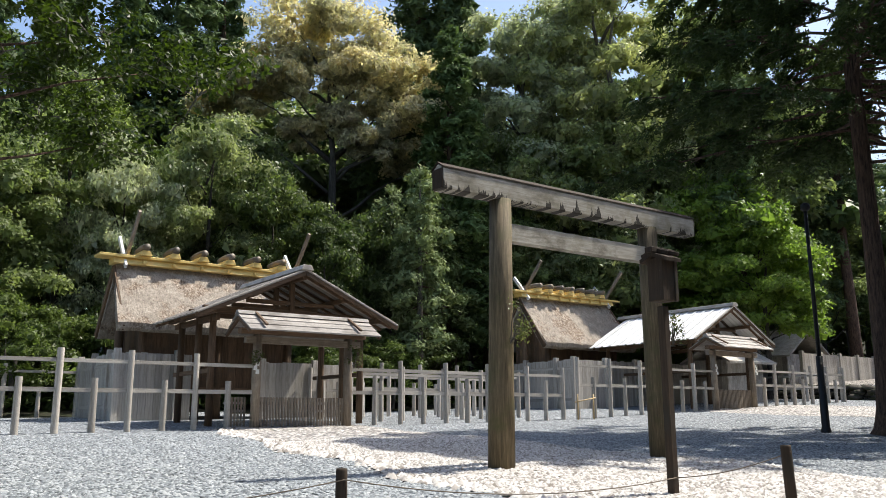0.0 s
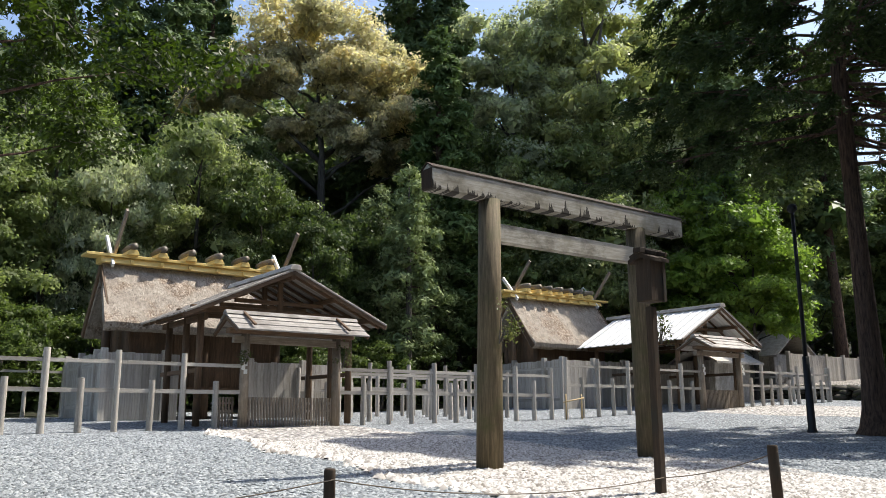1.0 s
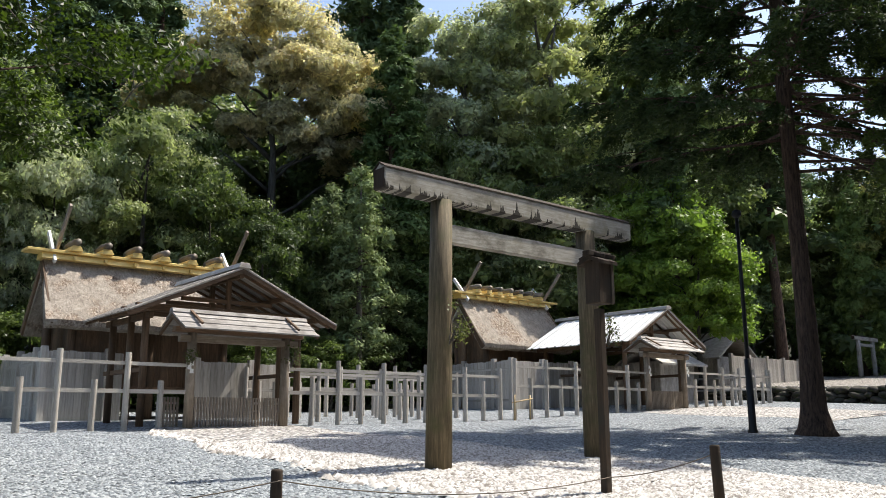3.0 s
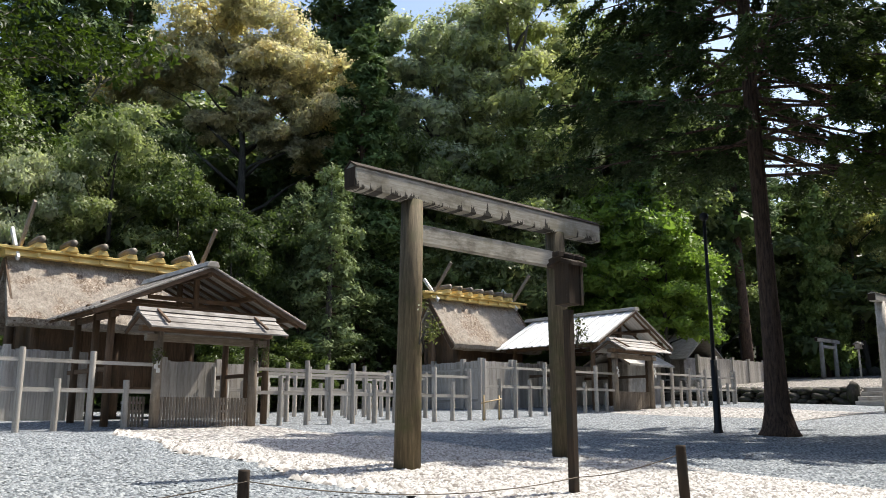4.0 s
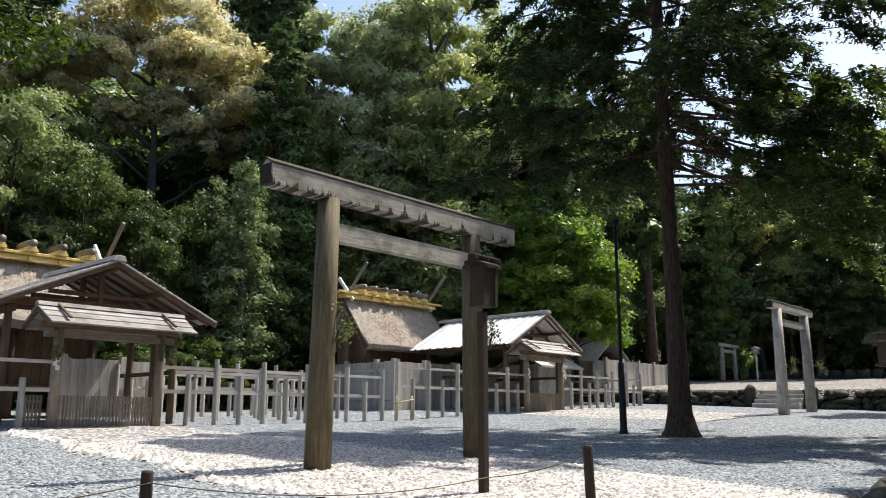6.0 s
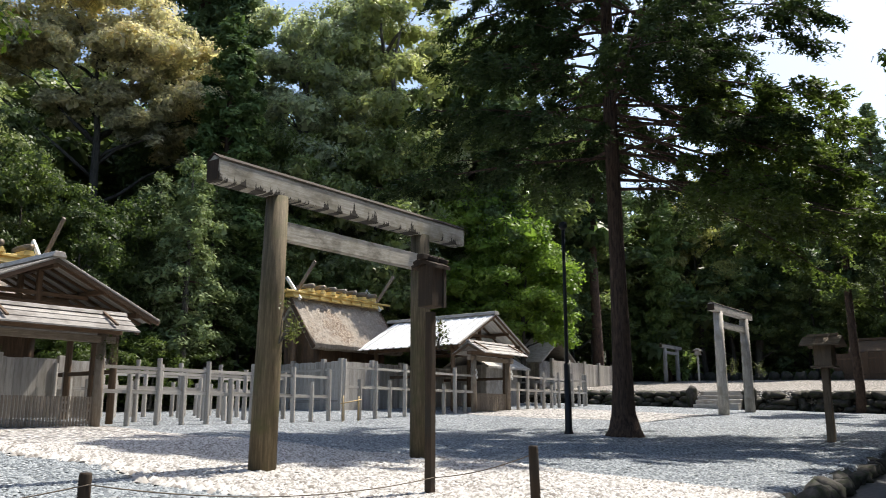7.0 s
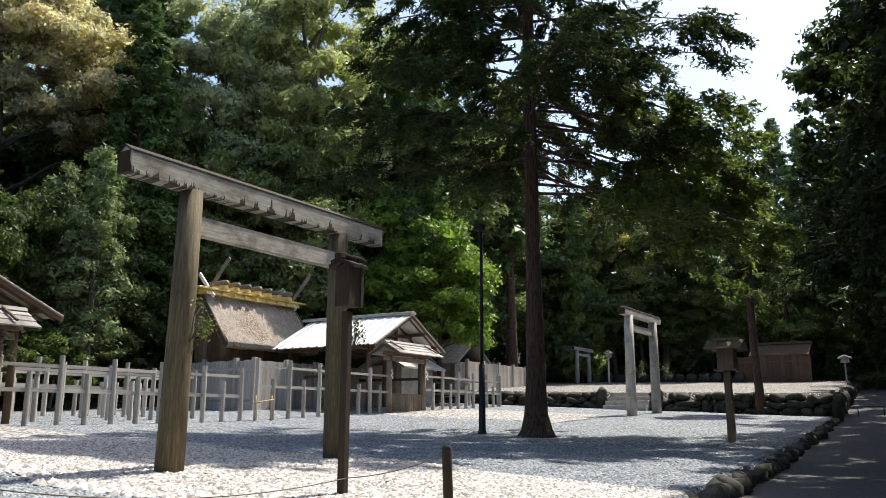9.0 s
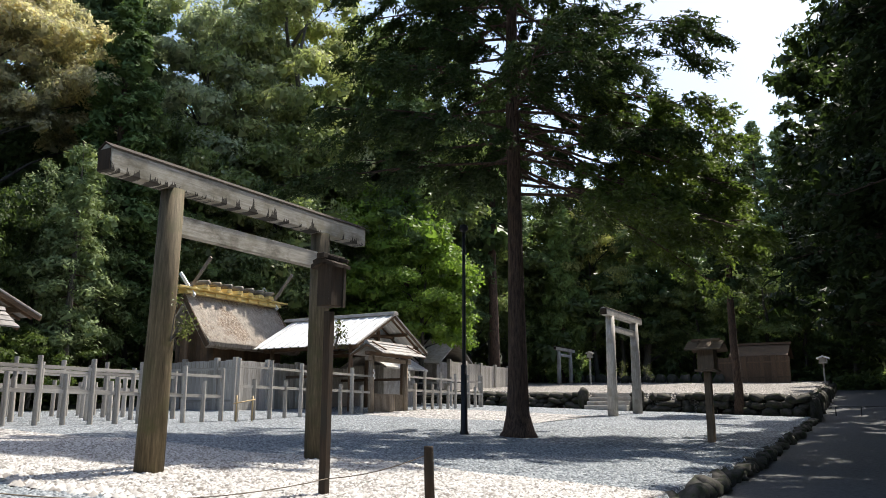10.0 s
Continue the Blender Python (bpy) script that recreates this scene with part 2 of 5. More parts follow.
def box(x0, x1, y0, y1, z0, z1, edge=0.008, bm=None):
    own = bm is None
    bm = bm or bmesh.new()
    g = bmesh.ops.create_cube(bm, size=1.0, matrix=Matrix.Translation(((x0 + x1) / 2, (y0 + y1) / 2, (z0 + z1) / 2)) @ Matrix.Diagonal((x1 - x0, y1 - y0, z1 - z0, 1)))
    if edge and own:
        bmesh.ops.bevel(bm, geom=bm.edges[:], offset=edge, segments=1, affect="EDGES")
    return bm


def prism(profile, axis, lo, hi, edge=0.0):
    """A profile of 2D points carried along x or y."""
    bm = bmesh.new()
    to3 = (lambda u, v, s: (s, u, v)) if axis == "x" else (lambda u, v, s: (u, s, v))
    a = [bm.verts.new(to3(u, v, lo)) for u, v in profile]
    b = [bm.verts.new(to3(u, v, hi)) for u, v in profile]
    bm.faces.new(a)
    bm.faces.new(b)
    for i in range(len(a)):
        j = (i + 1) % len(a)
        bm.faces.new((a[i], a[j], b[j], b[i]))
    if edge:
        bmesh.ops.bevel(bm, geom=bm.edges[:], offset=edge, segments=1, affect="EDGES")
    return bm


def tube(points, radii, sides=10, bm=None, wobble=0.0, rng=None):
    bm = bm or bmesh.new()
    pts = [Vector(p) for p in points]
    rings = []
    for i, p in enumerate(pts):
        d = (pts[min(i + 1, len(pts) - 1)] - pts[max(i - 1, 0)]).normalized()
        u = d.orthogonal() if abs(d.z) < 0.9 else Vector((1, 0, 0)) - d * d.x
        u.normalize()
        w = d.cross(u)
        ring = []
        for k in range(sides):
            a = 2 * math.pi * k / sides
            r = radii[i] * (1 + (rng.uniform(-wobble, wobble) if rng else 0))
            ring.append(bm.verts.new(p + u * (math.cos(a) * r) + w * (math.sin(a) * r)))
        rings.append(ring)
    for r0, r1 in zip(rings, rings[1:]):
        for k in range(sides):
            bm.faces.new((r0[k], r0[(k + 1) % sides], r1[(k + 1) % sides], r1[k]))
    bm.faces.new(rings[0][::-1])
    bm.faces.new(rings[-1])
    return bm


def beam_between(a, b, w, h, edge=0.006):
    """A squared timber from a to b."""
    a, b = Vector(a), Vector(b)
    d = b - a
    m = Matrix.Translation((a + b) / 2) @ d.to_track_quat("X", "Z").to_matrix().to_4x4() @ Matrix.Diagonal((d.length, w, h, 1))
    bm = bmesh.new()
    bmesh.ops.create_cube(bm, size=1.0, matrix=m)
    if edge:
        bmesh.ops.bevel(bm, geom=bm.edges[:], offset=edge, segments=1, affect="EDGES")
    return bm


# ---- ground ----
def court(x, y):
    """Height of the sloping gravel court."""
    return 0.36 + 0.012 * x + 0.037 * y + max(0.0, x - 19.0) * 0.026


def curb_y(x):
    return 2.30 + 0.067 * x


WALL_X, TERRACE = 40.4, 2.72


def terrace(x, y):
    return TERRACE + (x - WALL_X) * 0.062 + 0.02 * (y - 12)


def road_z(x):
    return court(x, curb_y(x)) - 0.27 + max(0.0, x - 40.0) * 0.045


def height(x, y):
    z = court(x, min(y, 24.0)) + max(0.0, min(y, 32.0) - 24.0) * 0.03
    if x > WALL_X + 0.35 and y > curb_y(x) + 0.1:
        z = terrace(x, min(y, 32))
    if y < curb_y(x):
        z = road_z(x) - 0.12
    if y < -4.5:
        z += (-4.5 - y) * 0.2
    if y > 31:
        z += (min(y, 80) - 31) * 0.15
    if x > 68:
        z += (min(x, 110) - 68) * 0.3
    return z + 0.03 * noise.noise(Vector((x * 0.5, y * 0.5, 0)))


def sheet(name, xs, ys, z, mat):
    nx, ny = len(xs), len(ys)
    v = [(x, y, z(x, y)) for y in ys for x in xs]
    f = [(j * nx + i, j * nx + i + 1, (j + 1) * nx + i + 1, (j + 1) * nx + i) for j in range(ny - 1) for i in range(nx - 1)]
    return mesh_of(name, v, f, mat, True)


def steps_of(*spans):
    out = []
    for lo, hi, d in spans:
        out += list(np.arange(lo, hi, d))
    return out + [spans[-1][1]]


gx = steps_of((-600, -60, 60), (-60, -4, 4), (-4, 40, 0.4), (40, 44, 0.2), (44, 76, 1.0), (76, 140, 8), (140, 900, 95))
gy = steps_of((-600, -60, 60), (-60, -4, 4), (-4, 0, 1), (0, 7, 0.15), (7, 34, 0.5), (34, 100, 3), (100, 900, 100))
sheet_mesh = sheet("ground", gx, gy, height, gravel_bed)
sheet_mesh.materials.append(forest_floor)
sheet_mesh.materials.append(terrace_bed)
for f in sheet_mesh.polygons:
    cx, cy = f.center.x, f.center.y
    if cy > 31 + 0.8 * noise.noise(Vector((cx * 0.3, 0, 0))) or cy < -4 or cx > 67 or cx < -10:
        f.material_index = 1
    elif cx > WALL_X and cy > curb_y(cx):
        f.material_index = 2
tagged(new("ground", sheet_mesh), "blue-grey pebble court sloping up into forest floor", "ground", kind="structure")
rx_ = steps_of((-40, 8, 2), (8, 70, 1.0), (70, 110, 5))
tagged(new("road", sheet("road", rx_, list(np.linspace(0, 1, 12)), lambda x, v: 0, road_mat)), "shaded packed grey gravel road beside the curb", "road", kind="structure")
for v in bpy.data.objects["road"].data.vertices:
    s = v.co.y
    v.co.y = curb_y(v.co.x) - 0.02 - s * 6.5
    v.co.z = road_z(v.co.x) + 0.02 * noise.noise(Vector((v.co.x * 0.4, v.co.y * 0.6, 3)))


def path_edges(y):
    """The white path from the gate through the torii: its two edges at y."""
    k = (y - 3.0) / 17.0
    return 5.55 + 2.2 * k ** 1.6 + 0.18 * math.sin(y * 1.3), 10.6 + 1.2 * k + 0.2 * math.sin(y * 0.9 + 1)


def path_sheet(name, edges, y0, y1, n, label):
    ys, us = np.linspace(y0, y1, n), np.linspace(0, 1, 24)
    v, f = [], []
    for y in ys:
        a, b = edges(y)
        for u in us:
            x = a + (b - a) * u
            lift = 0.014 * min(1.0, 6 * u, 6 * (1 - u)) + 0.012 * noise.noise(Vector((x * 3, y * 3, 1)))
            v.append((x, y, court(x, min(y, 24.0)) + 0.006 + lift + 0.03 * noise.noise(Vector((x * 0.5, y * 0.5, 0)))))
    for j in range(n - 1):
        for i in range(23):
            f.append((j * 24 + i, j * 24 + i + 1, (j + 1) * 24 + i + 1, (j + 1) * 24 + i))
    tagged(new(name, mesh_of(name, v, f, white_bed, True)), label, "path", kind="structure")


path_sheet("path", path_edges, 3.05, 20.6, 90, "white river-stone path leading under the torii to the gate")
path_sheet("path", lambda y: (26.6 + 0.3 * math.sin(y), 33.8 + 0.3 * math.sin(y * 0.8)), 12.2, 20.6, 40, "white stone path before the farther gate")


def stones(name, label, where, n, lo, hi, mat, seed, flat=0.6, kind="stuff"):
    """Loose stones as low, uneven octahedra, joined."""
    rng = np.random.default_rng(seed)
    xy, base = where(rng, n)
    n = len(xy)
    unit = np.array([(1, 0, 0), (0.3, 0.9, 0.05), (-0.8, 0.5, 0), (-0.75, -0.6, 0.05), (0.4, -0.9, 0), (0.1, 0.05, 1)])
    unit[:5, 2] -= 0.35
    face = np.array([(0, 1, 5), (1, 2, 5), (2, 3, 5), (3, 4, 5), (4, 0, 5)])
    size = rng.uniform(lo, hi, n) * 0.5
    ang = rng.uniform(0, 2 * math.pi, n)
    p = unit[None] * (1 + rng.uniform(-0.22, 0.22, (n, 6, 3)))
    p = p * np.stack([size * rng.uniform(0.9, 1.4, n), size * rng.uniform(0.7, 1.0, n), size * flat * rng.uniform(0.7, 1.2, n)], 1)[:, None, :]
    c, s = np.cos(ang)[:, None], np.sin(ang)[:, None]
    tilt = rng.uniform(-0.25, 0.25, (n, 2))
    z = p[..., 2] + p[..., 0] * tilt[:, :1] + p[..., 1] * tilt[:, 1:]
    x, y = p[..., 0] * c - p[..., 1] * s, p[..., 0] * s + p[..., 1] * c
    v = np.stack([x + xy[:, :1], y + xy[:, 1:], z + base[:, None] + size[:, None] * flat * 0.45], -1).reshape(-1, 3)
    f = (face[None] + 6 * np.arange(n)[:, None, None]).reshape(-1, 3)
    return tagged(new(name, mesh_of(name, v, f, mat, True)), label, "stones", kind=kind)


def surface(xy):
    x, y = xy[:, 0], xy[:, 1]
    z = 0.36 + 0.012 * x + 0.037 * y + np.maximum(0, x - 19) * 0.026
    return z + 0.03 * np.array([noise.noise(Vector((a * 0.5, b * 0.5, 0))) for a, b in xy])


def edges_np(y):
    k = (y - 3.0) / 17.0
    return 5.55 + 2.2 * k ** 1.6 + 0.18 * np.sin(y * 1.3), 10.6 + 1.2 * k + 0.2 * np.sin(y * 0.9 + 1)


def near_grey(rng, n):
    d = 5.0 + 15.0 * rng.random(n) ** 1.25
    a = np.radians(rng.uniform(2, 88, n))
    xy = np.stack([d * np.cos(a), d * np.sin(a)], 1)
    lo, hi = edges_np(np.maximum(xy[:, 1], 3.01))
    keep = (xy[:, 1] > 2.5 + 0.067 * xy[:, 0]) & ~((xy[:, 0] > lo + 0.15) & (xy[:, 0] < hi - 0.15)) & (xy[:, 1] < 20)
    xy = xy[keep]
    return xy, surface(xy)


def near_white(rng, n):
    y = 3.1 + 12.0 * rng.random(n) ** 1.2
    lo, hi = edges_np(y)
    u = rng.random(n)
    xy = np.stack([lo - 0.1 + (hi - lo + 0.2) * u, y], 1)
    return xy, surface(xy) + 0.012 * np.minimum(1, 6 * np.minimum(u, 1 - u)) + 0.004


def path_rim(rng, n):
    y = rng.uniform(3.2, 20.0, n)
    lo, hi = edges_np(y)
    xy = np.stack([lo + rng.normal(0, 0.10, n), y], 1)
    return xy, surface(xy)


stones("gravel", "loose blue-grey river pebbles covering the court", near_grey, 84000, 0.034, 0.066, grey_stone, 1, 0.5)
stones("white_stones", "loose white river stones on the path", near_white, 38000, 0.045, 0.092, white_stone, 2, 0.5)
stones("rim_stones", "larger pale stones along the edge of the path", path_rim, 1100, 0.08, 0.17, white_stone, 3)


# ---- boulders: curb and terrace wall ----
def boulder_mesh(seed):
    rng = random.Random(seed)
    bm = bmesh.new()
    bmesh.ops.create_icosphere(bm, subdivisions=2, radius=0.5)
    off = Vector((rng.uniform(0, 50), rng.uniform(0, 50), 0))
    for v in bm.verts:
        n = v.co.normalized()
        v.co = Vector([max(-0.40, min(0.40, c)) for c in v.co]) * (1 + 0.42 * noise.noise(n * 1.3 + off)) + n * 0.10 * noise.noise(n * 4 + off)
    return finish(bm, rock, "boulder", True)


boulders = [boulder_mesh(s) for s in range(10)]
rng = random.Random(5)
curb = tagged(thing("curb", (20, curb_y(20), 0.5), "row of dark mossy boulders edging the gravel court", "curb"), kind="structure")
x = 2.0
while x < 40:
    w = rng.uniform(0.3, 0.8)
    piece("stone", rng.choice(boulders), curb, (x + w / 2, curb_y(x) + rng.uniform(-0.09, 0.09), road_z(x) + rng.uniform(0.07, 0.14)), (w * 1.2, rng.uniform(0.34, 0.48), rng.uniform(0.28, 0.40)), (rng.uniform(-.3, .3), rng.uniform(-.25, .25), rng.uniform(-.4, .4)))
    x += w
wall = tagged(thing("retaining_wall", (WALL_X, 15, 1.5), "low dry-stone retaining wall of dark mossy boulders", "stone wall"), kind="structure")
y = 5.1
while y < 31:
    if 13.0 < y < 15.6:
        y = 15.6
    w = rng.uniform(0.45, 0.9)
    z0, z1 = court(WALL_X, y), terrace(WALL_X, y)
    h = (z1 - z0) / 3
    for k in range(3):
        sw, sh = w * rng.uniform(0.9, 1.5), h * rng.uniform(1.2, 1.75)
        piece("stone", rng.choice(boulders), wall, (WALL_X + rng.uniform(-.10, .08) + 0.10 * k, y + w / 2 + rng.uniform(-.25, .25), z0 + h * (k + 0.4) + rng.uniform(-.05, .05)), (0.7, sw, sh), (rng.uniform(-.3, .3), rng.uniform(-.2, .2), rng.uniform(-.4, .4)))
    y += w
x = WALL_X
while x < 66:
    w = rng.uniform(0.5, 1.0)
    z0, z1 = road_z(x) - 0.1, terrace(x, curb_y(x))
    piece("stone", rng.choice(boulders), wall, (x + w / 2, curb_y(x) + rng.uniform(-.06, .06), (z0 + z1) / 2 - 0.05), (w * 1.15, 0.7, (z1 - z0) * 1.0), (0, 0, rng.uniform(-.2, .2)))
    x += w
for yy in (12.85, 15.75):
    piece("stone", boulders[2], wall, (WALL_X - 0.1, yy, court(WALL_X, yy) + 0.5), (0.7, 0.65, 1.3))
stair = thing("stone_steps", (WALL_X, 14.3, 1.9), "weathered stone steps up through the boulder wall", "steps")
for k in range(4):
    z0 = court(WALL_X, 14.3)
    rise = (terrace(WALL_X, 14.3) - z0) / 4
    part("step", box(WALL_X - 0.9 + 0.36 * k, WALL_X - 0.5 + 0.36 * k, 13.2, 15.4, z0 - 0.1, z0 + rise * (k + 1), 0.02), grey_y, stair)


# ---- torii ----
def torii(at, span, clear, r, lean, over, h, label, woods):
    x, y, z = at
    t = thing("torii", at, label, "torii gate")
    for s in (-1, 1):
        cx = x + s * span / 2
        pts = [(cx + s * lean * (1 - k), y, z - 0.15 + (clear + 0.17) * k) for k in (0, 0.3, 0.6, 1)]
        part("post", tube(pts, [r * 1.12, r * 1.06, r, r * 0.93], 20), woods[0], t, smooth=True)
    top = z + clear
    bm = prism([(y - r * 0.74, top), (y + r * 0.74, top), (y + r * 0.74, top + h * 0.85), (y, top + h * 1.08), (y - r * 0.74, top + h * 0.85)], "x", x - span / 2 - over, x + span / 2 + over, 0.015)
    part("top_beam", bm, woods[1], t, "broad weathered beam with water stains")
    e0, e1 = x - span / 2 - over, x + span / 2 + over
    part("cap_strip", prism([(y - r * 0.80, top + h * 0.852), (y, top + h * 1.085), (y + r * 0.80, top + h * 0.852), (y + r * 0.80, top + h * 0.90), (y, top + h * 1.14), (y - r * 0.80, top + h * 0.90)], "x", e0 - 0.01, e1 + 0.01), dark_wood, t, "thin dark capping board")
    for ex, w in ((e0, -1), (e1, 1)):
        part("end_board", box(min(ex, ex + w * 0.012), max(ex, ex + w * 0.012), y - r * 0.7, y + r * 0.7, top + 0.01, top + h * 0.84, 0.002), dark_wood, t, "dark end grain")
    zt = top - clear * 0.085
    part("tie_beam", box(x - span / 2 + 0.02, x + span / 2 - 0.02, y - r * 0.42, y + r * 0.42, zt - h * 0.78, zt, 0.012), woods[1], t)
    return t


torii((9.08, 8.85, court(9.08, 8.85)), 3.2, 3.76, 0.17, 0.07, 1.12, 0.35, "tall weathered cypress torii over the white stone path", (post_wood, beam_wood))
torii((35.46, 11.9, court(35.46, 11.9)), 3.22, 4.14, 0.2, 0.05, 0.78, 0.33, "pale silvered cypress torii before the stone steps", (grey_z, grey_x))
torii((56.2, 23.3, terrace(56.2, 23.3)), 2.15, 2.35, 0.14, 0.03, 0.7, 0.26, "small pale cypress torii on the upper terrace", (grey_z, grey_x))


# ---- fences ----
def round_post():
    bm = tube([(0, 0, 0), (0, 0, 0.5), (0, 0, 0.985), (0, 0, 1)], [1.03, 1.0, 0.97, 0.9], 12)
    return finish(bm, grey_z, "post", True)


post_mesh = round_post()


def unit_box(mat, name):
    return finish(box(-0.5, 0.5, -0.5, 0.5, -0.5, 0.5, 0.03), mat, name)


rail_x, rail_y, board_z = unit_box(grey_x, "rail"), unit_box(grey_y, "rail"), unit_box(grey_z, "board")


def fence(at, along, tall, low, upper, lower, top, low_top, label, r=0.075):
    """Posts and two rails along x or y. at: the line's fixed coordinate; tall, low: places of the posts on it."""
    def place(s):
        return (s, at) if along == "x" else (at, s)
    lo, hi = min(tall + low), max(tall + low)
    px, py = place((lo + hi) / 2)
    f = thing("fence", (px, py, height(px, py)), label, "fence", "shrine fences")
    rng = random.Random(int(lo * 10 + at * 7))
    for s in tall + low:
        x, y = place(s)
        z0 = height(x, y) - 0.1
        z1 = (top if s in tall else low_top) + rng.uniform(-0.012, 0.012)
        rr = r * rng.uniform(0.93, 1.07)
        piece("post", post_mesh, f, (x, y, z0), (rr, rr, z1 - z0), (rng.uniform(-.01, .01), rng.uniform(-.01, .01), rng.uniform(0, 6)))
    cuts = sorted(tall)
    for z, h in ((upper, 0.085), (lower, 0.10)):
        for a, b in zip(cuts, cuts[1:]):
            x, y = place((a + b) / 2)
            size = (b - a, 0.055, h) if along == "x" else (0.055, b - a, h)
            piece("rail", rail_x if along == "x" else rail_y, f, (x, y, z + rng.uniform(-.004, .004)), size)
    return f


FY = 20.2
LABEL = "silvered round-post fence with two level rails on gravel"
fence(FY, "x", [-2.4, -0.8, 0.8, 2.38, 3.97, 5.54, 7.12, 8.70], [0.0, 1.58, 3.17, 4.75, 6.35, 7.96], 2.785, 2.12, 3.06, 2.39, LABEL)
fence(FY, "x", [11.45, 13.16, 14.79, 16.4, 18.06, 19.65], [12.28, 13.96, 15.6, 17.2, 18.85], 2.79, 2.155, 3.08, 2.62, LABEL)
fence(FY, "x", [20.34, 21.94, 23.55, 25.1, 26.65, 27.95], [21.13, 22.72, 24.3, 25.9, 27.31], 3.18, 2.52, 3.46, 2.80, LABEL)
fence(FY, "x", [30.5, 32.1, 33.5, 34.9, 36.25, 37.6], [31.3, 32.8, 34.2, 35.6, 36.9], 3.28, 2.69, 3.60, 3.02, LABEL)
fence(24.2, "x", [13.4, 15.0, 16.6, 18.2, 19.8], [12.6, 14.2, 15.8, 17.4, 19.0], 3.02, 2.42, 3.30, 2.80, LABEL)
fence(22.3, "x", [13.0, 14.6, 16.2, 17.8, 19.5], [13.8, 15.4, 17.0, 18.6], 2.80, 2.25, 3.05, 2.6, LABEL)
fence(25.8, "x", [13.1, 14.7, 16.3, 17.9, 19.5, 21.1], [13.6, 14.2, 15.2, 15.8, 16.8, 17.4, 18.4, 19.0, 20.0, 20.6], 2.90, 2.40, 3.15, 2.70, LABEL)
fence(31.0, "x", [-1.2, 0.6, 2.4, 4.4, 6.7], [-0.3, 1.5, 3.4, 5.5], 3.05, 2.45, 3.30, 2.85, LABEL)
fence(37.6, "y", [20.3, 22.0, 23.7, 25.4], [21.1, 22.8, 24.5], 3.32, 2.72, 3.62, 3.05, LABEL)


def board_fence(x0, y0, x1, y1, top, label, mat_mesh=None):
    """Upright boards edge to edge with stout posts and a capping rail."""
    a, b = Vector((x0, y0, 0)), Vector((x1, y1, 0))
    d = b - a
    n = max(2, round(d.length / 0.24))
    c = (a + b) / 2
    f = thing("board_fence", (c.x, c.y, height(c.x, c.y)), label, "fence", "board fences")
    turn = math.atan2(d.y, d.x)
    rng = random.Random(int(x0 * 13 + y0))
    for k in range(n):
        p = a + d * ((k + 0.5) / n)
        z0 = height(p.x, p.y) - 0.05
        h = top + rng.uniform(-0.02, 0.02) - z0
        piece("board", mat_mesh or board_z, f, (p.x, p.y, z0 + h / 2), (d.length / n - 0.006, 0.03 + rng.uniform(0, .008), h), (0, 0, turn))
    for k in range(0, n + 1, 8):
        p = a + d * (k / n)
        z0 = height(p.x, p.y) - 0.1
        piece("post", mat_mesh or board_z, f, (p.x, p.y, (z0 + top + 0.12) / 2), (0.19, 0.19, top + 0.12 - z0), (0, 0, turn))
    for z in (top - 0.35, height(c.x, c.y) + 0.35):
        piece("rail", mat_mesh or rail_x, f, (c.x, c.y + 0.045 * math.cos(turn), z), (d.length, 0.05, 0.11), (0, 0, turn))
    return f


WALL_LABEL = "tall silvered board fence enclosing a shrine"
board_fence(6.7, 26.0, 9.0, 26.0, 3.45, WALL_LABEL)
board_fence(6.7, 30.6, 6.7, 26.1, 3.45, WALL_LABEL)
board_fence(11.4, 26.0, 14.8, 26.0, 3.30, WALL_LABEL)
board_fence(14.8, 26.1, 14.8, 30.6, 3.30, WALL_LABEL)
board_fence(25.2, 25.2, 33.2, 25.2, 3.85, WALL_LABEL)
board_fence(25.2, 30.2, 25.2, 25.3, 3.85, WALL_LABEL)


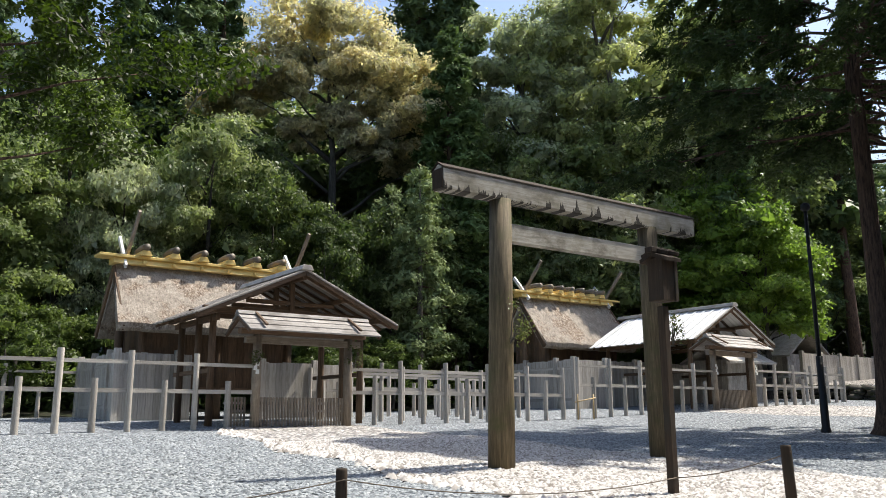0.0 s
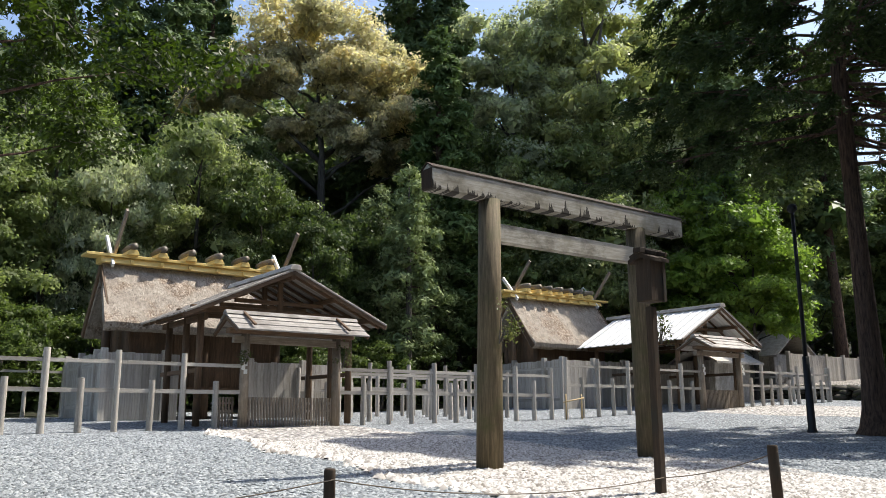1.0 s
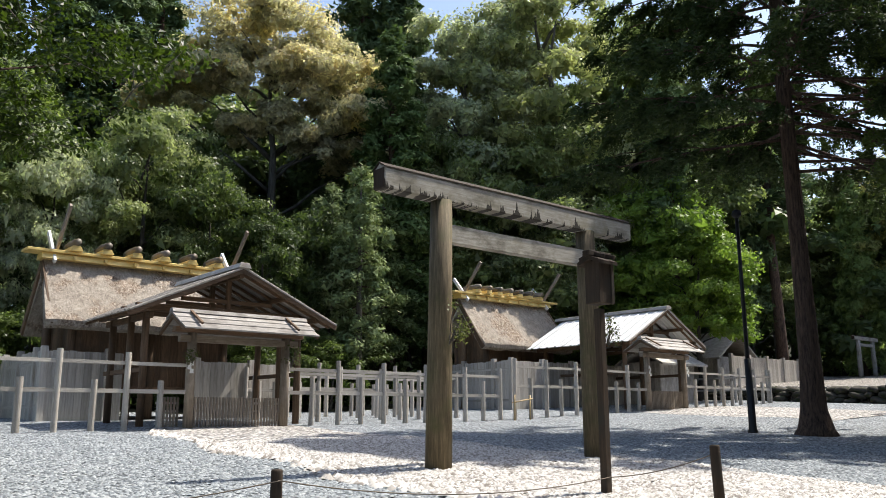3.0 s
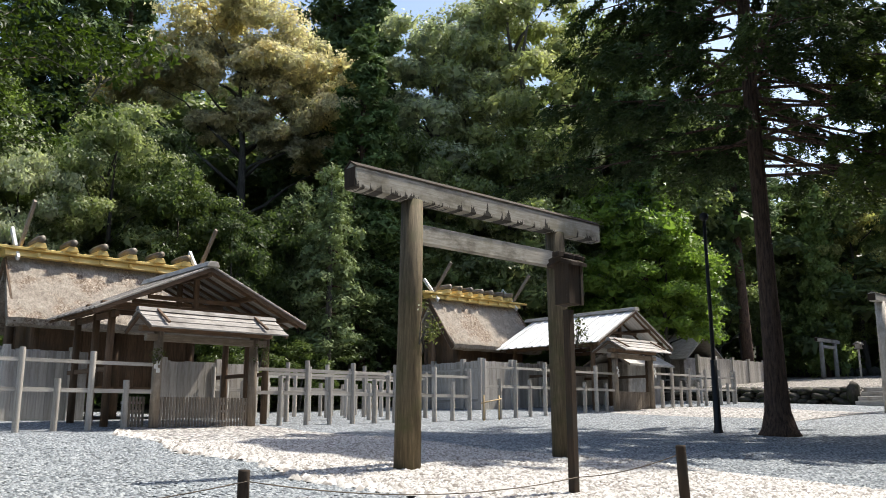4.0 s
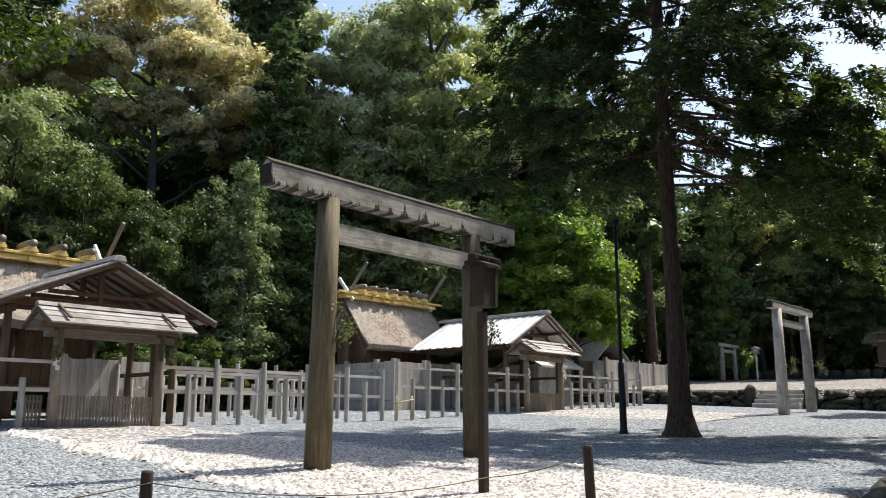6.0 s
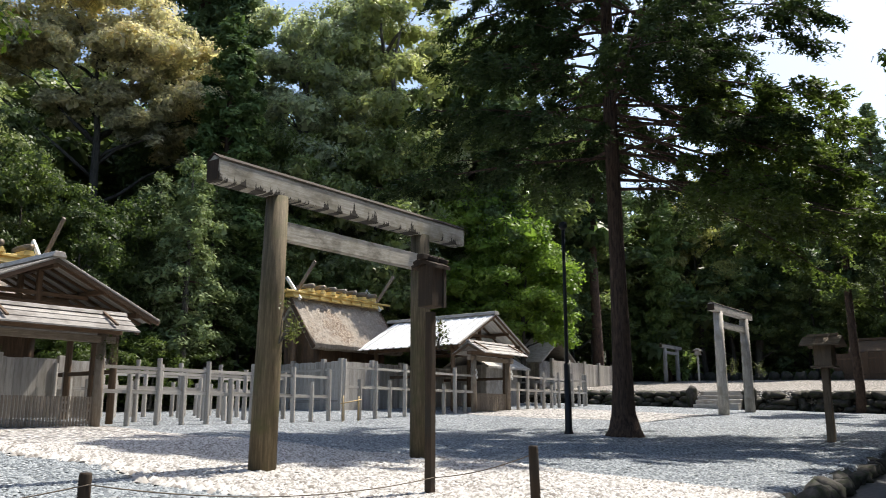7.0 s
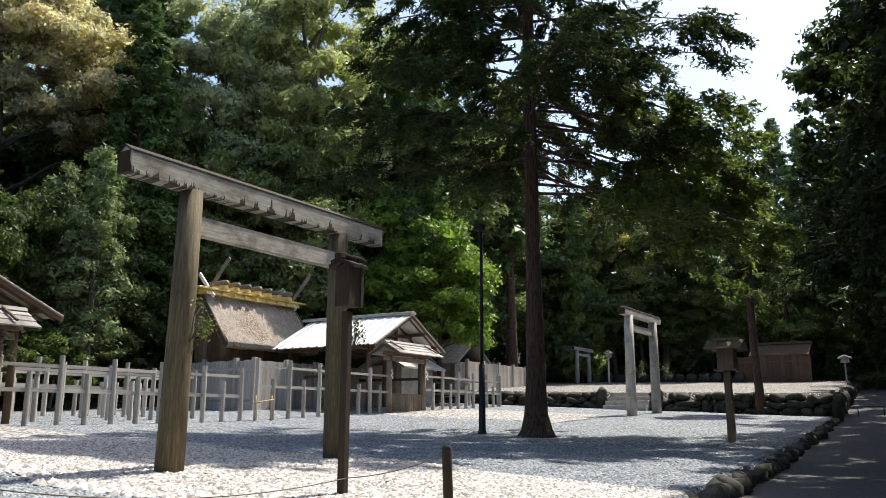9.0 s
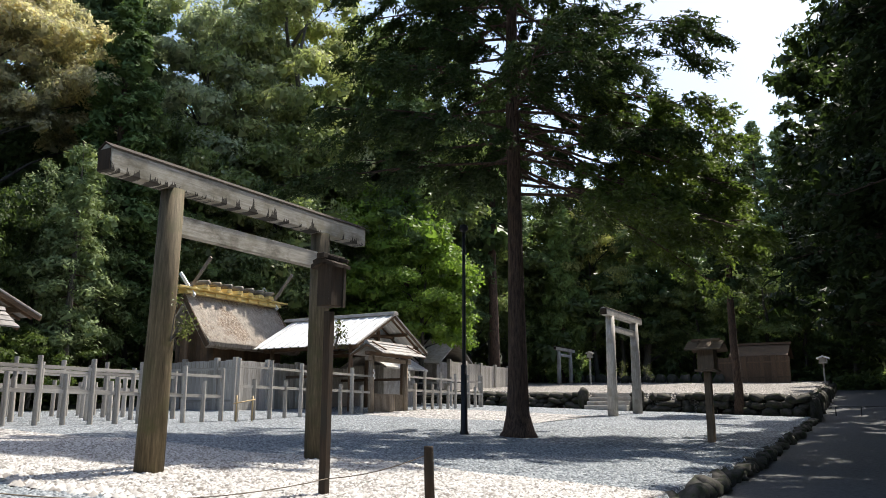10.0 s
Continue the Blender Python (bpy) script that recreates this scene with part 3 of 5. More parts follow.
# ---- shrine buildings ----
def shrine(x0, x1, yr, half, ridge, eave, base, n_logs, label, flare=0.0):
    """A thatched hall: gabled thatch, gilded ridge, logs across it and forked finials."""
    s = thing("shrine", ((x0 + x1) / 2, yr, base), label, "shrine", "thatched shrines")
    th = 0.42
    drop = ridge - eave
    outer, inner = [], []
    for k in range(9):
        u = k / 8
        sag = -0.10 * math.sin(math.pi * u)
        outer.append((yr - half * u, ridge - drop * u + sag))
    prof = [(2 * yr - a, b) for a, b in outer[::-1]] + outer[1:]
    yl, zl = outer[-1]
    prof += [(yl + 0.05, zl - 0.16), (yl + 0.24, zl - th * 0.62), (yr, ridge - th * 1.3), (2 * yr - yl - 0.24, zl - th * 0.62), (2 * yr - yl - 0.05, zl - 0.16)]
    bm = bmesh.new()
    n = 40
    rows = []
    rng = random.Random(int(x0))
    for i in range(n + 1):
        x = x0 + (x1 - x0) * i / n
        rows.append([bm.verts.new((x + flare * (2 * i / n - 1) * max(0.0, yr - a) / half, a, b + 0.05 * noise.noise(Vector((x * 1.6, a * 1.6, b * 2))) - (rng.uniform(0, 0.04) if j in (16, 17) else 0))) for j, (a, b) in enumerate(prof)])
    m = len(prof)
    for r0, r1 in zip(rows, rows[1:]):
        for j in range(m):
            bm.faces.new((r0[j], r0[(j + 1) % m], r1[(j + 1) % m], r1[j]))
    bm.faces.new(rows[0])
    bm.faces.new(rows[-1])
    part("thatch_roof", bm, thatch, s, "thick weathered grey-brown thatch with worn patches")
    # loose straw over the slopes and a ragged fringe at the eaves
    srng = np.random.default_rng(int(x0) + 2)
    n_s = 6000
    u = np.where(srng.random(n_s) < 0.12, srng.uniform(0.95, 1.01, n_s), srng.random(n_s) ** 0.6)
    sx, sgn_s = srng.uniform(x0, x1, n_s), np.where(srng.random(n_s) < 0.7, -1.0, 1.0)
    py = yr + sgn_s * half * u
    pz = ridge - drop * u - 0.10 * np.sin(math.pi * u) + 0.012
    down = np.stack([srng.normal(0, 0.25, n_s), sgn_s * half, np.full(n_s, -drop) + srng.normal(0, 0.35, n_s)], 1)
    down /= np.linalg.norm(down, axis=1)[:, None]
    across = np.stack([np.ones(n_s), srng.normal(0, 0.1, n_s), srng.normal(0, 0.1, n_s)], 1)
    p0 = np.stack([sx, py, pz], 1)
    ln, wd = srng.uniform(0.02, 0.065, n_s)[:, None], srng.uniform(0.004, 0.011, n_s)[:, None]
    q = np.stack([p0 - across * wd, p0 + across * wd, p0 + across * wd + down * ln + [0, 0, 0.02], p0 - across * wd + down * ln + [0, 0, 0.02]], 1).reshape(-1, 3)
    straw = hang(new("straw", mesh_of("straw", q, np.array([[0, 1, 2, 3]]) + 4 * np.arange(n_s)[:, None], straw_mat)), s)
    tagged(straw, "loose pale straw ends", kind="stuff")
    # ridge
    rl, rr = x0 - 0.12, x1 + 0.12
    part("ridge_board", prism([(yr - 0.34, ridge - 0.04), (yr + 0.34, ridge - 0.04), (yr + 0.24, ridge + 0.16), (yr - 0.24, ridge + 0.16)], "x", rl, rr, 0.01), gold, s, "gilded yellow ridge casing")
    part("ridge_beam", box(rl - 0.45, rr + 0.45, yr - 0.36, yr + 0.36, ridge + 0.162, ridge + 0.25, 0.01), gold, s, "gilded yellow ridge beam")
    for k in range(n_logs):
        x = rl + 0.95 + (rr - rl - 1.9) * k / (n_logs - 1)
        part("saddle", prism([(x - 0.20, ridge + 0.252), (x + 0.20, ridge + 0.252), (x + 0.12, ridge + 0.42), (x - 0.12, ridge + 0.42)], "y", yr - 0.5, yr + 0.5, 0.008), gold, s, "gilded saddle block")
        zc = ridge + 0.53
        log = part("roof_log", tube([(x, yr - 0.60, zc), (x, yr - 0.25, zc), (x, yr + 0.25, zc), (x, yr + 0.60, zc)], [0.105, 0.13, 0.13, 0.105], 14), log_end, s, "short round log with metal-capped ends", True)
        part("cap", tube([(x, yr - 0.625, zc), (x, yr - 0.53, zc)], [0.112, 0.118], 14), gold, log, "gilded end band", True)
        part("end_disc", tube([(x, yr - 0.634, zc), (x, yr - 0.624, zc)], [0.08, 0.085], 12), dark_wood, log, "dark end grain")
        part("peg", box(x - 0.05, x + 0.05, yr - 0.42, yr - 0.30, ridge - 0.02, ridge + 0.10), gold, s)
    for x in (rl + 0.42, rr - 0.30):
        part("forked_finial", beam_between((x + 0.06, yr + 0.40, ridge - 0.15), (x + 0.06, yr - 1.15, ridge + 1.55), 0.085, 0.15), warm_z, s, "slanting weathered finial blade")
        part("forked_finial", beam_between((x - 0.06, yr - 0.40, ridge - 0.15), (x - 0.06, yr + 0.62, ridge + 0.98), 0.085, 0.15), sheet_white, s, "slanting white finial blade")
    for x, sg in ((x0, -1), (x1, 1)):
        for sgn in (-1, 1):
            part("bargeboard", beam_between((x + sg * 0.03, yr, ridge - 0.16), (x + sg * 0.03, yr + sgn * (half - 0.1), eave - 0.18), 0.07, 0.22), brown_y, s)
    # body
    bx0, bx1, by0, by1 = x0 + 0.75, x1 - 0.75, yr - half + 0.75, yr + half - 0.75
    wt = eave + 0.32
    fl = base + 1.0
    for x in (bx0, (bx0 + bx1) / 2, bx1):
        for y in (by0, by1):
            part("pillar", tube([(x, y, base - 0.1), (x, y, wt)], [0.14, 0.13], 12), brown_z, s, smooth=True)
    part("floor", box(bx0 - 0.1, bx1 + 0.1, by0 - 0.12, by1 + 0.12, fl - 0.12, fl, 0.01), brown_x, s)
    k = 0
    x = bx0
    while x < bx1 - 0.05:
        w = min(0.28, bx1 - x)
        for y in (by0, by1):
            part("wall_board", box(x, x + w - 0.006, y - 0.03, y + 0.03, fl, wt, 0), brown_z, s)
        x += 0.28
    y = by0
    while y < by1 - 0.05:
        w = min(0.28, by1 - y)
        for xx in (bx0, bx1):
            peak = ridge - 0.45 - abs(y + w / 2 - yr) * (drop / half)
            part("wall_board", box(xx - 0.03, xx + 0.03, y, y + w - 0.006, fl, max(wt, peak), 0), brown_z, s)
        y += 0.28
    for z in (wt,):
        part("tie_beam", box(bx0 - 0.35, bx1 + 0.35, by0 - 0.14, by0 - 0.03, z - 0.16, z, 0.01), brown_x, s)
    part("purlin", box(x0 + 0.1, x1 - 0.1, yr - 0.09, yr + 0.09, ridge - 0.62, ridge - 0.44, 0.01), brown_x, s)
    for x in (x0 + 0.3, x1 - 0.3):
        part("ridge_post", tube([(x, yr, base - 0.1), (x, yr, ridge - 0.6)], [0.15, 0.13], 12), brown_z, s, smooth=True)
    return s


shrine(6.75, 13.2, 27.3, 1.75, 6.40, 4.33, height(10, 27), 6, "thatched shrine hall with gilded ridge and forked finials", 0.22)
shrine(24.95, 30.8, 28.3, 1.75, 6.90, 4.68, height(28, 28), 7, "thatched shrine hall with gilded ridge behind a board fence")


def offering_hall(cx, half, y0, y1, apex, eave, base, label, bright):
    """An open gabled hall, its ridge towards the court, roofed with long boards that run down the slope."""
    s = thing("offering_hall", (cx, (y0 + y1) / 2, base), label, "hall", "offering halls")
    slope = (apex - eave) / half
    ang = math.atan(slope)
    run = math.hypot(half, apex - eave)
    # bright: roof boards take the sun's glint as a near-white colour
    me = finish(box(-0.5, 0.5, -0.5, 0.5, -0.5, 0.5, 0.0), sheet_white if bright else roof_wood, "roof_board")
    n = round((y1 - y0) / 0.235)
    rng = random.Random(int(cx))
    for sgn in (-1, 1):
        for k in range(n):
            y = y0 + (k + 0.5) * (y1 - y0) / n
            up = 0.034 * (k % 2)
            piece("roof_board", me, s, (cx + sgn * half / 2, y, (apex + eave) / 2 + up + rng.uniform(0, .004)), (run, (y1 - y0) / n * (0.55 if k % 2 else 1.5), 0.03), (0, sgn * ang, 0))
        # rake and edge timbers
        a, b = (cx, y0 - 0.02, apex - 0.06), (cx + sgn * (half + 0.03), y0 - 0.02, eave - 0.075)
        part("bargeboard", beam_between(a, b, 0.06, 0.13), brown_x, s)
        part("edge_strip", beam_between((a[0], y0 - 0.03, a[2] + 0.09), (b[0], y0 - 0.03, b[2] + 0.09), 0.09, 0.04), grey_x, s)
        part("eave_purlin", box(cx + sgn * (half - 0.55) - 0.07, cx + sgn * (half - 0.55) + 0.07, y0 + 0.12, y1, eave + 0.55 * slope - 0.20, eave + 0.55 * slope - 0.05, 0.01), brown_y, s)
        part("side_purlin", box(cx + sgn * half * 0.45 - 0.06, cx + sgn * half * 0.45 + 0.06, y0 + 0.1, y1, apex - half * 0.45 * slope - 0.17, apex - half * 0.45 * slope - 0.04, 0.01), brown_y, s)
        for k in range(7):
            y = y0 + 0.25 + (y1 - y0 - 0.5) * k / 6
            part("rafter", beam_between((cx, y, apex - 0.07), (cx + sgn * (half - 0.05), y, eave - 0.05), 0.06, 0.07, 0), brown_x, s)
        xs = cx + sgn * (half - 0.75)
        for y in (y0 + 0.85, (y0 + y1) / 2, y1 - 0.5):
            part("pillar", tube([(xs, y, base - 0.1), (xs, y, eave + 0.35)], [0.10, 0.095], 12), brown_z, s, smooth=True)
        part("side_beam", box(xs - 0.06, xs + 0.06, y0 + 0.5, y1, eave - 0.10, eave + 0.06, 0.01), brown_y, s)
        part("waist_rail", box(xs - 0.04, xs + 0.04, y0 + 0.85, y1, base + 1.35, base + 1.47, 0.01), brown_y, s)
    part("ridge_cap", prism([(cx - 0.20, apex + 0.0), (cx + 0.20, apex + 0.0), (cx + 0.13, apex + 0.15), (cx - 0.13, apex + 0.15)], "y", y0 - 0.12, y1 + 0.5, 0.01), grey_y, s)
    part("ridge_purlin", box(cx - 0.06, cx + 0.06, y0 + 0.05, y1, apex - 0.26, apex - 0.10, 0.01), brown_y, s)
    for y in (y0 + 0.85, (y0 + y1) / 2):
        part("cross_beam", box(cx - half + 0.45, cx + half - 0.45, y - 0.08, y + 0.08, eave + 0.12, eave + 0.32, 0.01), brown_x, s)
        part("king_post", box(cx - 0.07, cx + 0.07, y - 0.06, y + 0.06, eave + 0.32, apex - 0.2, 0.01), brown_z, s)
        part("collar", box(cx - half * 0.45, cx + half * 0.45, y - 0.05, y + 0.05, apex - half * 0.45 * slope - 0.28, apex - half * 0.45 * slope - 0.17, 0.01), brown_x, s)
    return s


hall1 = offering_hall(10.3, 3.05, 20.75, 24.6, 5.55, 4.16, height(10, 22.5), "open gabled hall of brown timber with bleached board roof", 0)
hall2 = offering_hall(30.35, 2.75, 20.75, 26.6, 6.02, 4.50, height(30, 23), "open gabled hall with board roof whitened for sun glint", 1)


def gate(xl, xr, y, z_ridge, label, over):
    """Two round posts, a lintel and a small gabled board roof."""
    base = height((xl + xr) / 2, y)
    s = thing("gate", ((xl + xr) / 2, y, base), label, "gate", "fence gates")
    for x in (xl, xr):
        part("post", tube([(x, y, height(x, y) - 0.1), (x, y, z_ridge - 0.45)], [0.125, 0.115], 14), warm_z, s, smooth=True)
    part("lintel", box(xl - 0.35, xr + 0.35, y - 0.09, y + 0.09, z_ridge - 0.74, z_ridge - 0.56, 0.01), warm_x, s)
    part("plate", box(xl - over + 0.1, xr + over - 0.1, y - 0.12, y + 0.12, z_ridge - 0.5, z_ridge - 0.36, 0.01), brown_x, s)
    for sgn in (-1, 1):
        for k, (u0, u1, lift) in enumerate(((0.0, 0.36, 0.05), (0.30, 0.66, 0.025), (0.60, 0.98, 0.0))):
            a, b = 0.86 * u0, 0.86 * u1
            prof = [(y + sgn * a, z_ridge - 0.02 - a * 0.5 + lift), (y + sgn * b, z_ridge - 0.02 - b * 0.5 + lift), (y + sgn * b, z_ridge - 0.06 - b * 0.5 + lift), (y + sgn * a, z_ridge - 0.06 - a * 0.5 + lift)]
            part("roof_board", prism(prof, "x", xl - over + 0.02 * k, xr + over - 0.015 * k), roof_wood, s)
        for x in (xl - 0.10, xr - 0.05):
            part("batten", beam_between((x, y + sgn * 0.03, z_ridge + 0.075), (x + 0.0, y + sgn * 0.80, z_ridge - 0.325), 0.07, 0.055), brown_y, s, "dark batten holding the boards down")
        for x in (xl - over + 0.06, xr + over - 0.06):
            part("rafter", beam_between((x, y, z_ridge - 0.10), (x, y + sgn * 0.8, z_ridge - 0.5), 0.07, 0.09), brown_y, s)
    part("ridge_board", prism([(y - 0.13, z_ridge + 0.0), (y + 0.13, z_ridge + 0.0), (y + 0.06, z_ridge + 0.10), (y - 0.06, z_ridge + 0.10)], "x", xl - over, xr + over), roof_wood, s)
    return s


gate(8.70, 11.40, FY, 4.12, "silvered cypress gate with a small board roof", 0.6)
gate(27.95, 30.5, FY, 4.56, "silvered cypress gate with a small board roof", 0.42)


def picket_barrier(x0, x1, y, h, label):
    base = height((x0 + x1) / 2, y)
    s = thing("picket_barrier", ((x0 + x1) / 2, y, base), label, "barrier", "gate barriers")
    n = round((x1 - x0) / 0.085)
    slat = finish(box(-0.5, 0.5, -0.5, 0.5, -0.5, 0.5, 0.03), warm_z, "picket")
    for k in range(n):
        x = x0 + (k + 0.5) * (x1 - x0) / n
        piece("picket", slat, s, (x, y, base + h / 2 + 0.03), (0.055, 0.025, h))
    for z in (0.12, 0.42, h - 0.12):
        piece("rail", rail_x, s, ((x0 + x1) / 2, y + 0.035, base + z), (x1 - x0, 0.04, 0.06))


picket_barrier(8.85, 11.32, FY + 0.05, 0.74, "low picket barrier of grey slats closing the gate")
picket_barrier(8.0, 8.6, FY + 0.35, 0.74, "low picket barrier of grey slats beside the gate")
picket_barrier(28.1, 30.4, FY + 0.05, 0.74, "low picket barrier of grey slats closing the gate")


# ---- trees ----
def leaf_mesh(points, size, seed, lift=0.45, name="crown", long=1.5, outward=None, loose=0.55):
    """Broad leaves seen from near: folded blades at the points. outward: which way the foliage faces at each; loose: how far the blades stray from it."""
    rng = np.random.default_rng(seed)
    n = len(points)
    nrm = rng.normal(0, loose if outward is not None else 1.0, (n, 3))
    if outward is not None:
        nrm += outward
    else:
        nrm[:, 2] = np.abs(nrm[:, 2])
    nrm[:, 2] += lift
    nrm /= np.linalg.norm(nrm, axis=1)[:, None]
    t = np.cross(nrm, rng.normal(0, 1, (n, 3)))
    t /= np.linalg.norm(t, axis=1)[:, None] + 1e-9
    b = np.cross(nrm, t)
    s = (size * rng.uniform(0.6, 1.35, n))[:, None]
    tip, root = points + t * s * long * 0.5, points - t * s * long * 0.5
    l, r = points + b * s * 0.42 + nrm * s * 0.12, points - b * s * 0.42 + nrm * s * 0.12
    v = np.stack([root, r, tip, l], 1).reshape(-1, 3)
    f = np.array([[0, 1, 2, 3]]) + 4 * np.arange(n)[:, None]
    return mesh_of(name, v, f, leaf, False)


class Foliage:
    """Gathers small leaves: place, the way the foliage faces, size, and the way the leaf points (zero: any)."""

    def __init__(self, seed):
        self.rng = np.random.default_rng(seed)
        self.rows = []

    def add(self, p, facing, size, along=None):
        n = len(p)
        along = np.zeros((n, 3)) if along is None else np.broadcast_to(along, (n, 3))
        self.rows.append(np.concatenate([p, np.broadcast_to(facing, (n, 3)), np.full((n, 1), size), along], 1))

    def puff(self, c, r, n, size, flat=0.7, ragged=0.5):
        """A billow of leaves, closed above and open below, with a few big ones within it."""
        rng = self.rng
        d = rng.normal(0, 1, (n, 3))
        d /= np.linalg.norm(d, axis=1)[:, None]
        d[:, 2] = np.where(d[:, 2] < -0.3, -d[:, 2] * 0.7, d[:, 2])
        ph = rng.uniform(0, 6.28, 3)
        rr = r * (1.15 - ragged * rng.random(n) ** 1.5)[:, None] * (1 + 0.22 * np.sin(d[:, :1] * 6 + ph[0]) * np.cos(d[:, 1:2] * 5 + ph[1]))
        self.add(c + d * rr * np.array([1, 1, flat]), d, size)
        m = max(3, n // 9)
        e = rng.normal(0, 1, (m, 3))
        e /= np.linalg.norm(e, axis=1)[:, None]
        self.add(c + e * r * 0.5 * np.array([1, 1, flat]), e, size * 2.6)

    def tuft(self, p, along, n, size, spread):
        """A hanging fan of scaly sprays from p."""
        rng = self.rng
        w = np.linalg.norm(along)
        m = rng.random(n)
        q = p + along * m[:, None] + rng.normal(0, spread, (n, 3)) * (0.35 + m[:, None]) * np.array([1, 1, 0.6])
        q[:, 2] -= 0.22 * w * m ** 2
        self.add(q, np.array([along[0] / w * 0.5, along[1] / w * 0.5, 0.55]), size, along / w)

    def mesh(self, long=1.6, loose=0.5, lift=0.35, name="crown", mat=None):
        a = np.concatenate(self.rows)
        rng, n = self.rng, len(a)
        p, nrm, size, al = a[:, :3], a[:, 3:6] + rng.normal(0, loose, (n, 3)), a[:, 6:7], a[:, 7:10]
        nrm[:, 2] += lift
        nrm /= np.linalg.norm(nrm, axis=1)[:, None]
        t = np.where(np.abs(al).sum(1)[:, None] > 0, al + rng.normal(0, 0.55, (n, 3)), rng.normal(0, 1, (n, 3)))
        t -= nrm * (t * nrm).sum(1)[:, None]
        t /= np.linalg.norm(t, axis=1)[:, None] + 1e-9
        b = np.cross(nrm, t)
        s = size * rng.uniform(0.6, 1.4, (n, 1))
        v = np.stack([p + t * s * long * 0.6, p - t * s * long * 0.4 + b * s * 0.5, p - t * s * long * 0.3 - b * s * 0.5], 1).reshape(-1, 3)
        return mesh_of(name, v, np.arange(3 * n).reshape(-1, 3), mat or leaf, False)


def limb_path(a, b, sag, rng, n=5, jit=0.06):
    a, b = np.array(a, float), np.array(b, float)
    out = []
    for k in range(n + 1):
        u = k / n
        p = a + (b - a) * u
        p[2] += sag * math.sin(math.pi * u)
        if 0 < k < n:
            p += rng.normal(0, jit * np.linalg.norm(b - a) / n, 3)
        out.append(tuple(p))
    return out


def crown_of(t, foliage, colour, **how):
    crown = hang(new("crown", foliage.mesh(**how)), t)
    crown.color = (*colour, 1)
    return crown


def dome(rng, R, low, H, n):
    """Boughs' ends spread through a rounded crown: place and size of each billow."""
    out = []
    for k in range(n):
        u = (k + 0.5) / n
        w = math.sin(math.pi * min(1, 0.25 + 0.68 * u)) ** 0.7
        a = k * 2.39996 + rng.uniform(-0.5, 0.5)
        rad = R * w * rng.uniform(0.5, 0.85)
        out.append((math.cos(a) * rad, math.sin(a) * rad, low + (H - low) * (0.06 + 0.84 * u), R * rng.uniform(0.34, 0.48)))
    return out


def broadleaf(seed, H, R, low, n_lobes, subs, per, size, bark, label, colour, lobes=None, flat=0.62):
    """A round-crowned tree: trunk, forking limbs, and billows each made of smaller leafy puffs, with gaps between."""
    f = Foliage(seed)
    rng = f.rng
    t = thing("tree", (0, 0, 0), label, "tree", "forest trees")
    tr = 0.013 * H + 0.06
    top = np.array([rng.normal(0, 0.4), rng.normal(0, 0.4), H * 0.82])
    trunk = limb_path((0, 0, -1.5), top, 0, rng, 7)
    part("trunk", tube(trunk, [tr * (1.25, 1.0, 0.9, 0.8, 0.66, 0.5, 0.34, 0.12)[k] for k in range(8)], 10), bark, t, smooth=True)
    for k, (lx, ly, lz, lr) in enumerate(lobes or dome(rng, R, low, H, n_lobes)):
        c = np.array([lx, ly, lz])
        rad = math.hypot(lx, ly)
        z0 = min(max(low * 0.75, lz - rad * rng.uniform(0.6, 1.0)), H * 0.74)
        if k % 2 == 0 or lobes:
            part("limb", tube(limb_path((0, 0, z0), c - [0, 0, lr * 0.2], 0.3, rng, 4, 0.1), [tr * q for q in (0.32, 0.25, 0.18, 0.11, 0.04)], 6), bark, t, smooth=True)
        for j in range(subs):
            d = rng.normal(0, 1, 3)
            d /= np.linalg.norm(d)
            d[2] = abs(d[2]) if rng.random() < 0.75 else d[2]
            f.puff(c + d * lr * np.array([1, 1, flat]) * rng.uniform(0.6, 1.0), lr * (rng.uniform(0.24, 0.40) if lobes else rng.uniform(0.34, 0.52)), per, size, 0.7, 0.45)
    crown_of(t, f, colour)
    return t


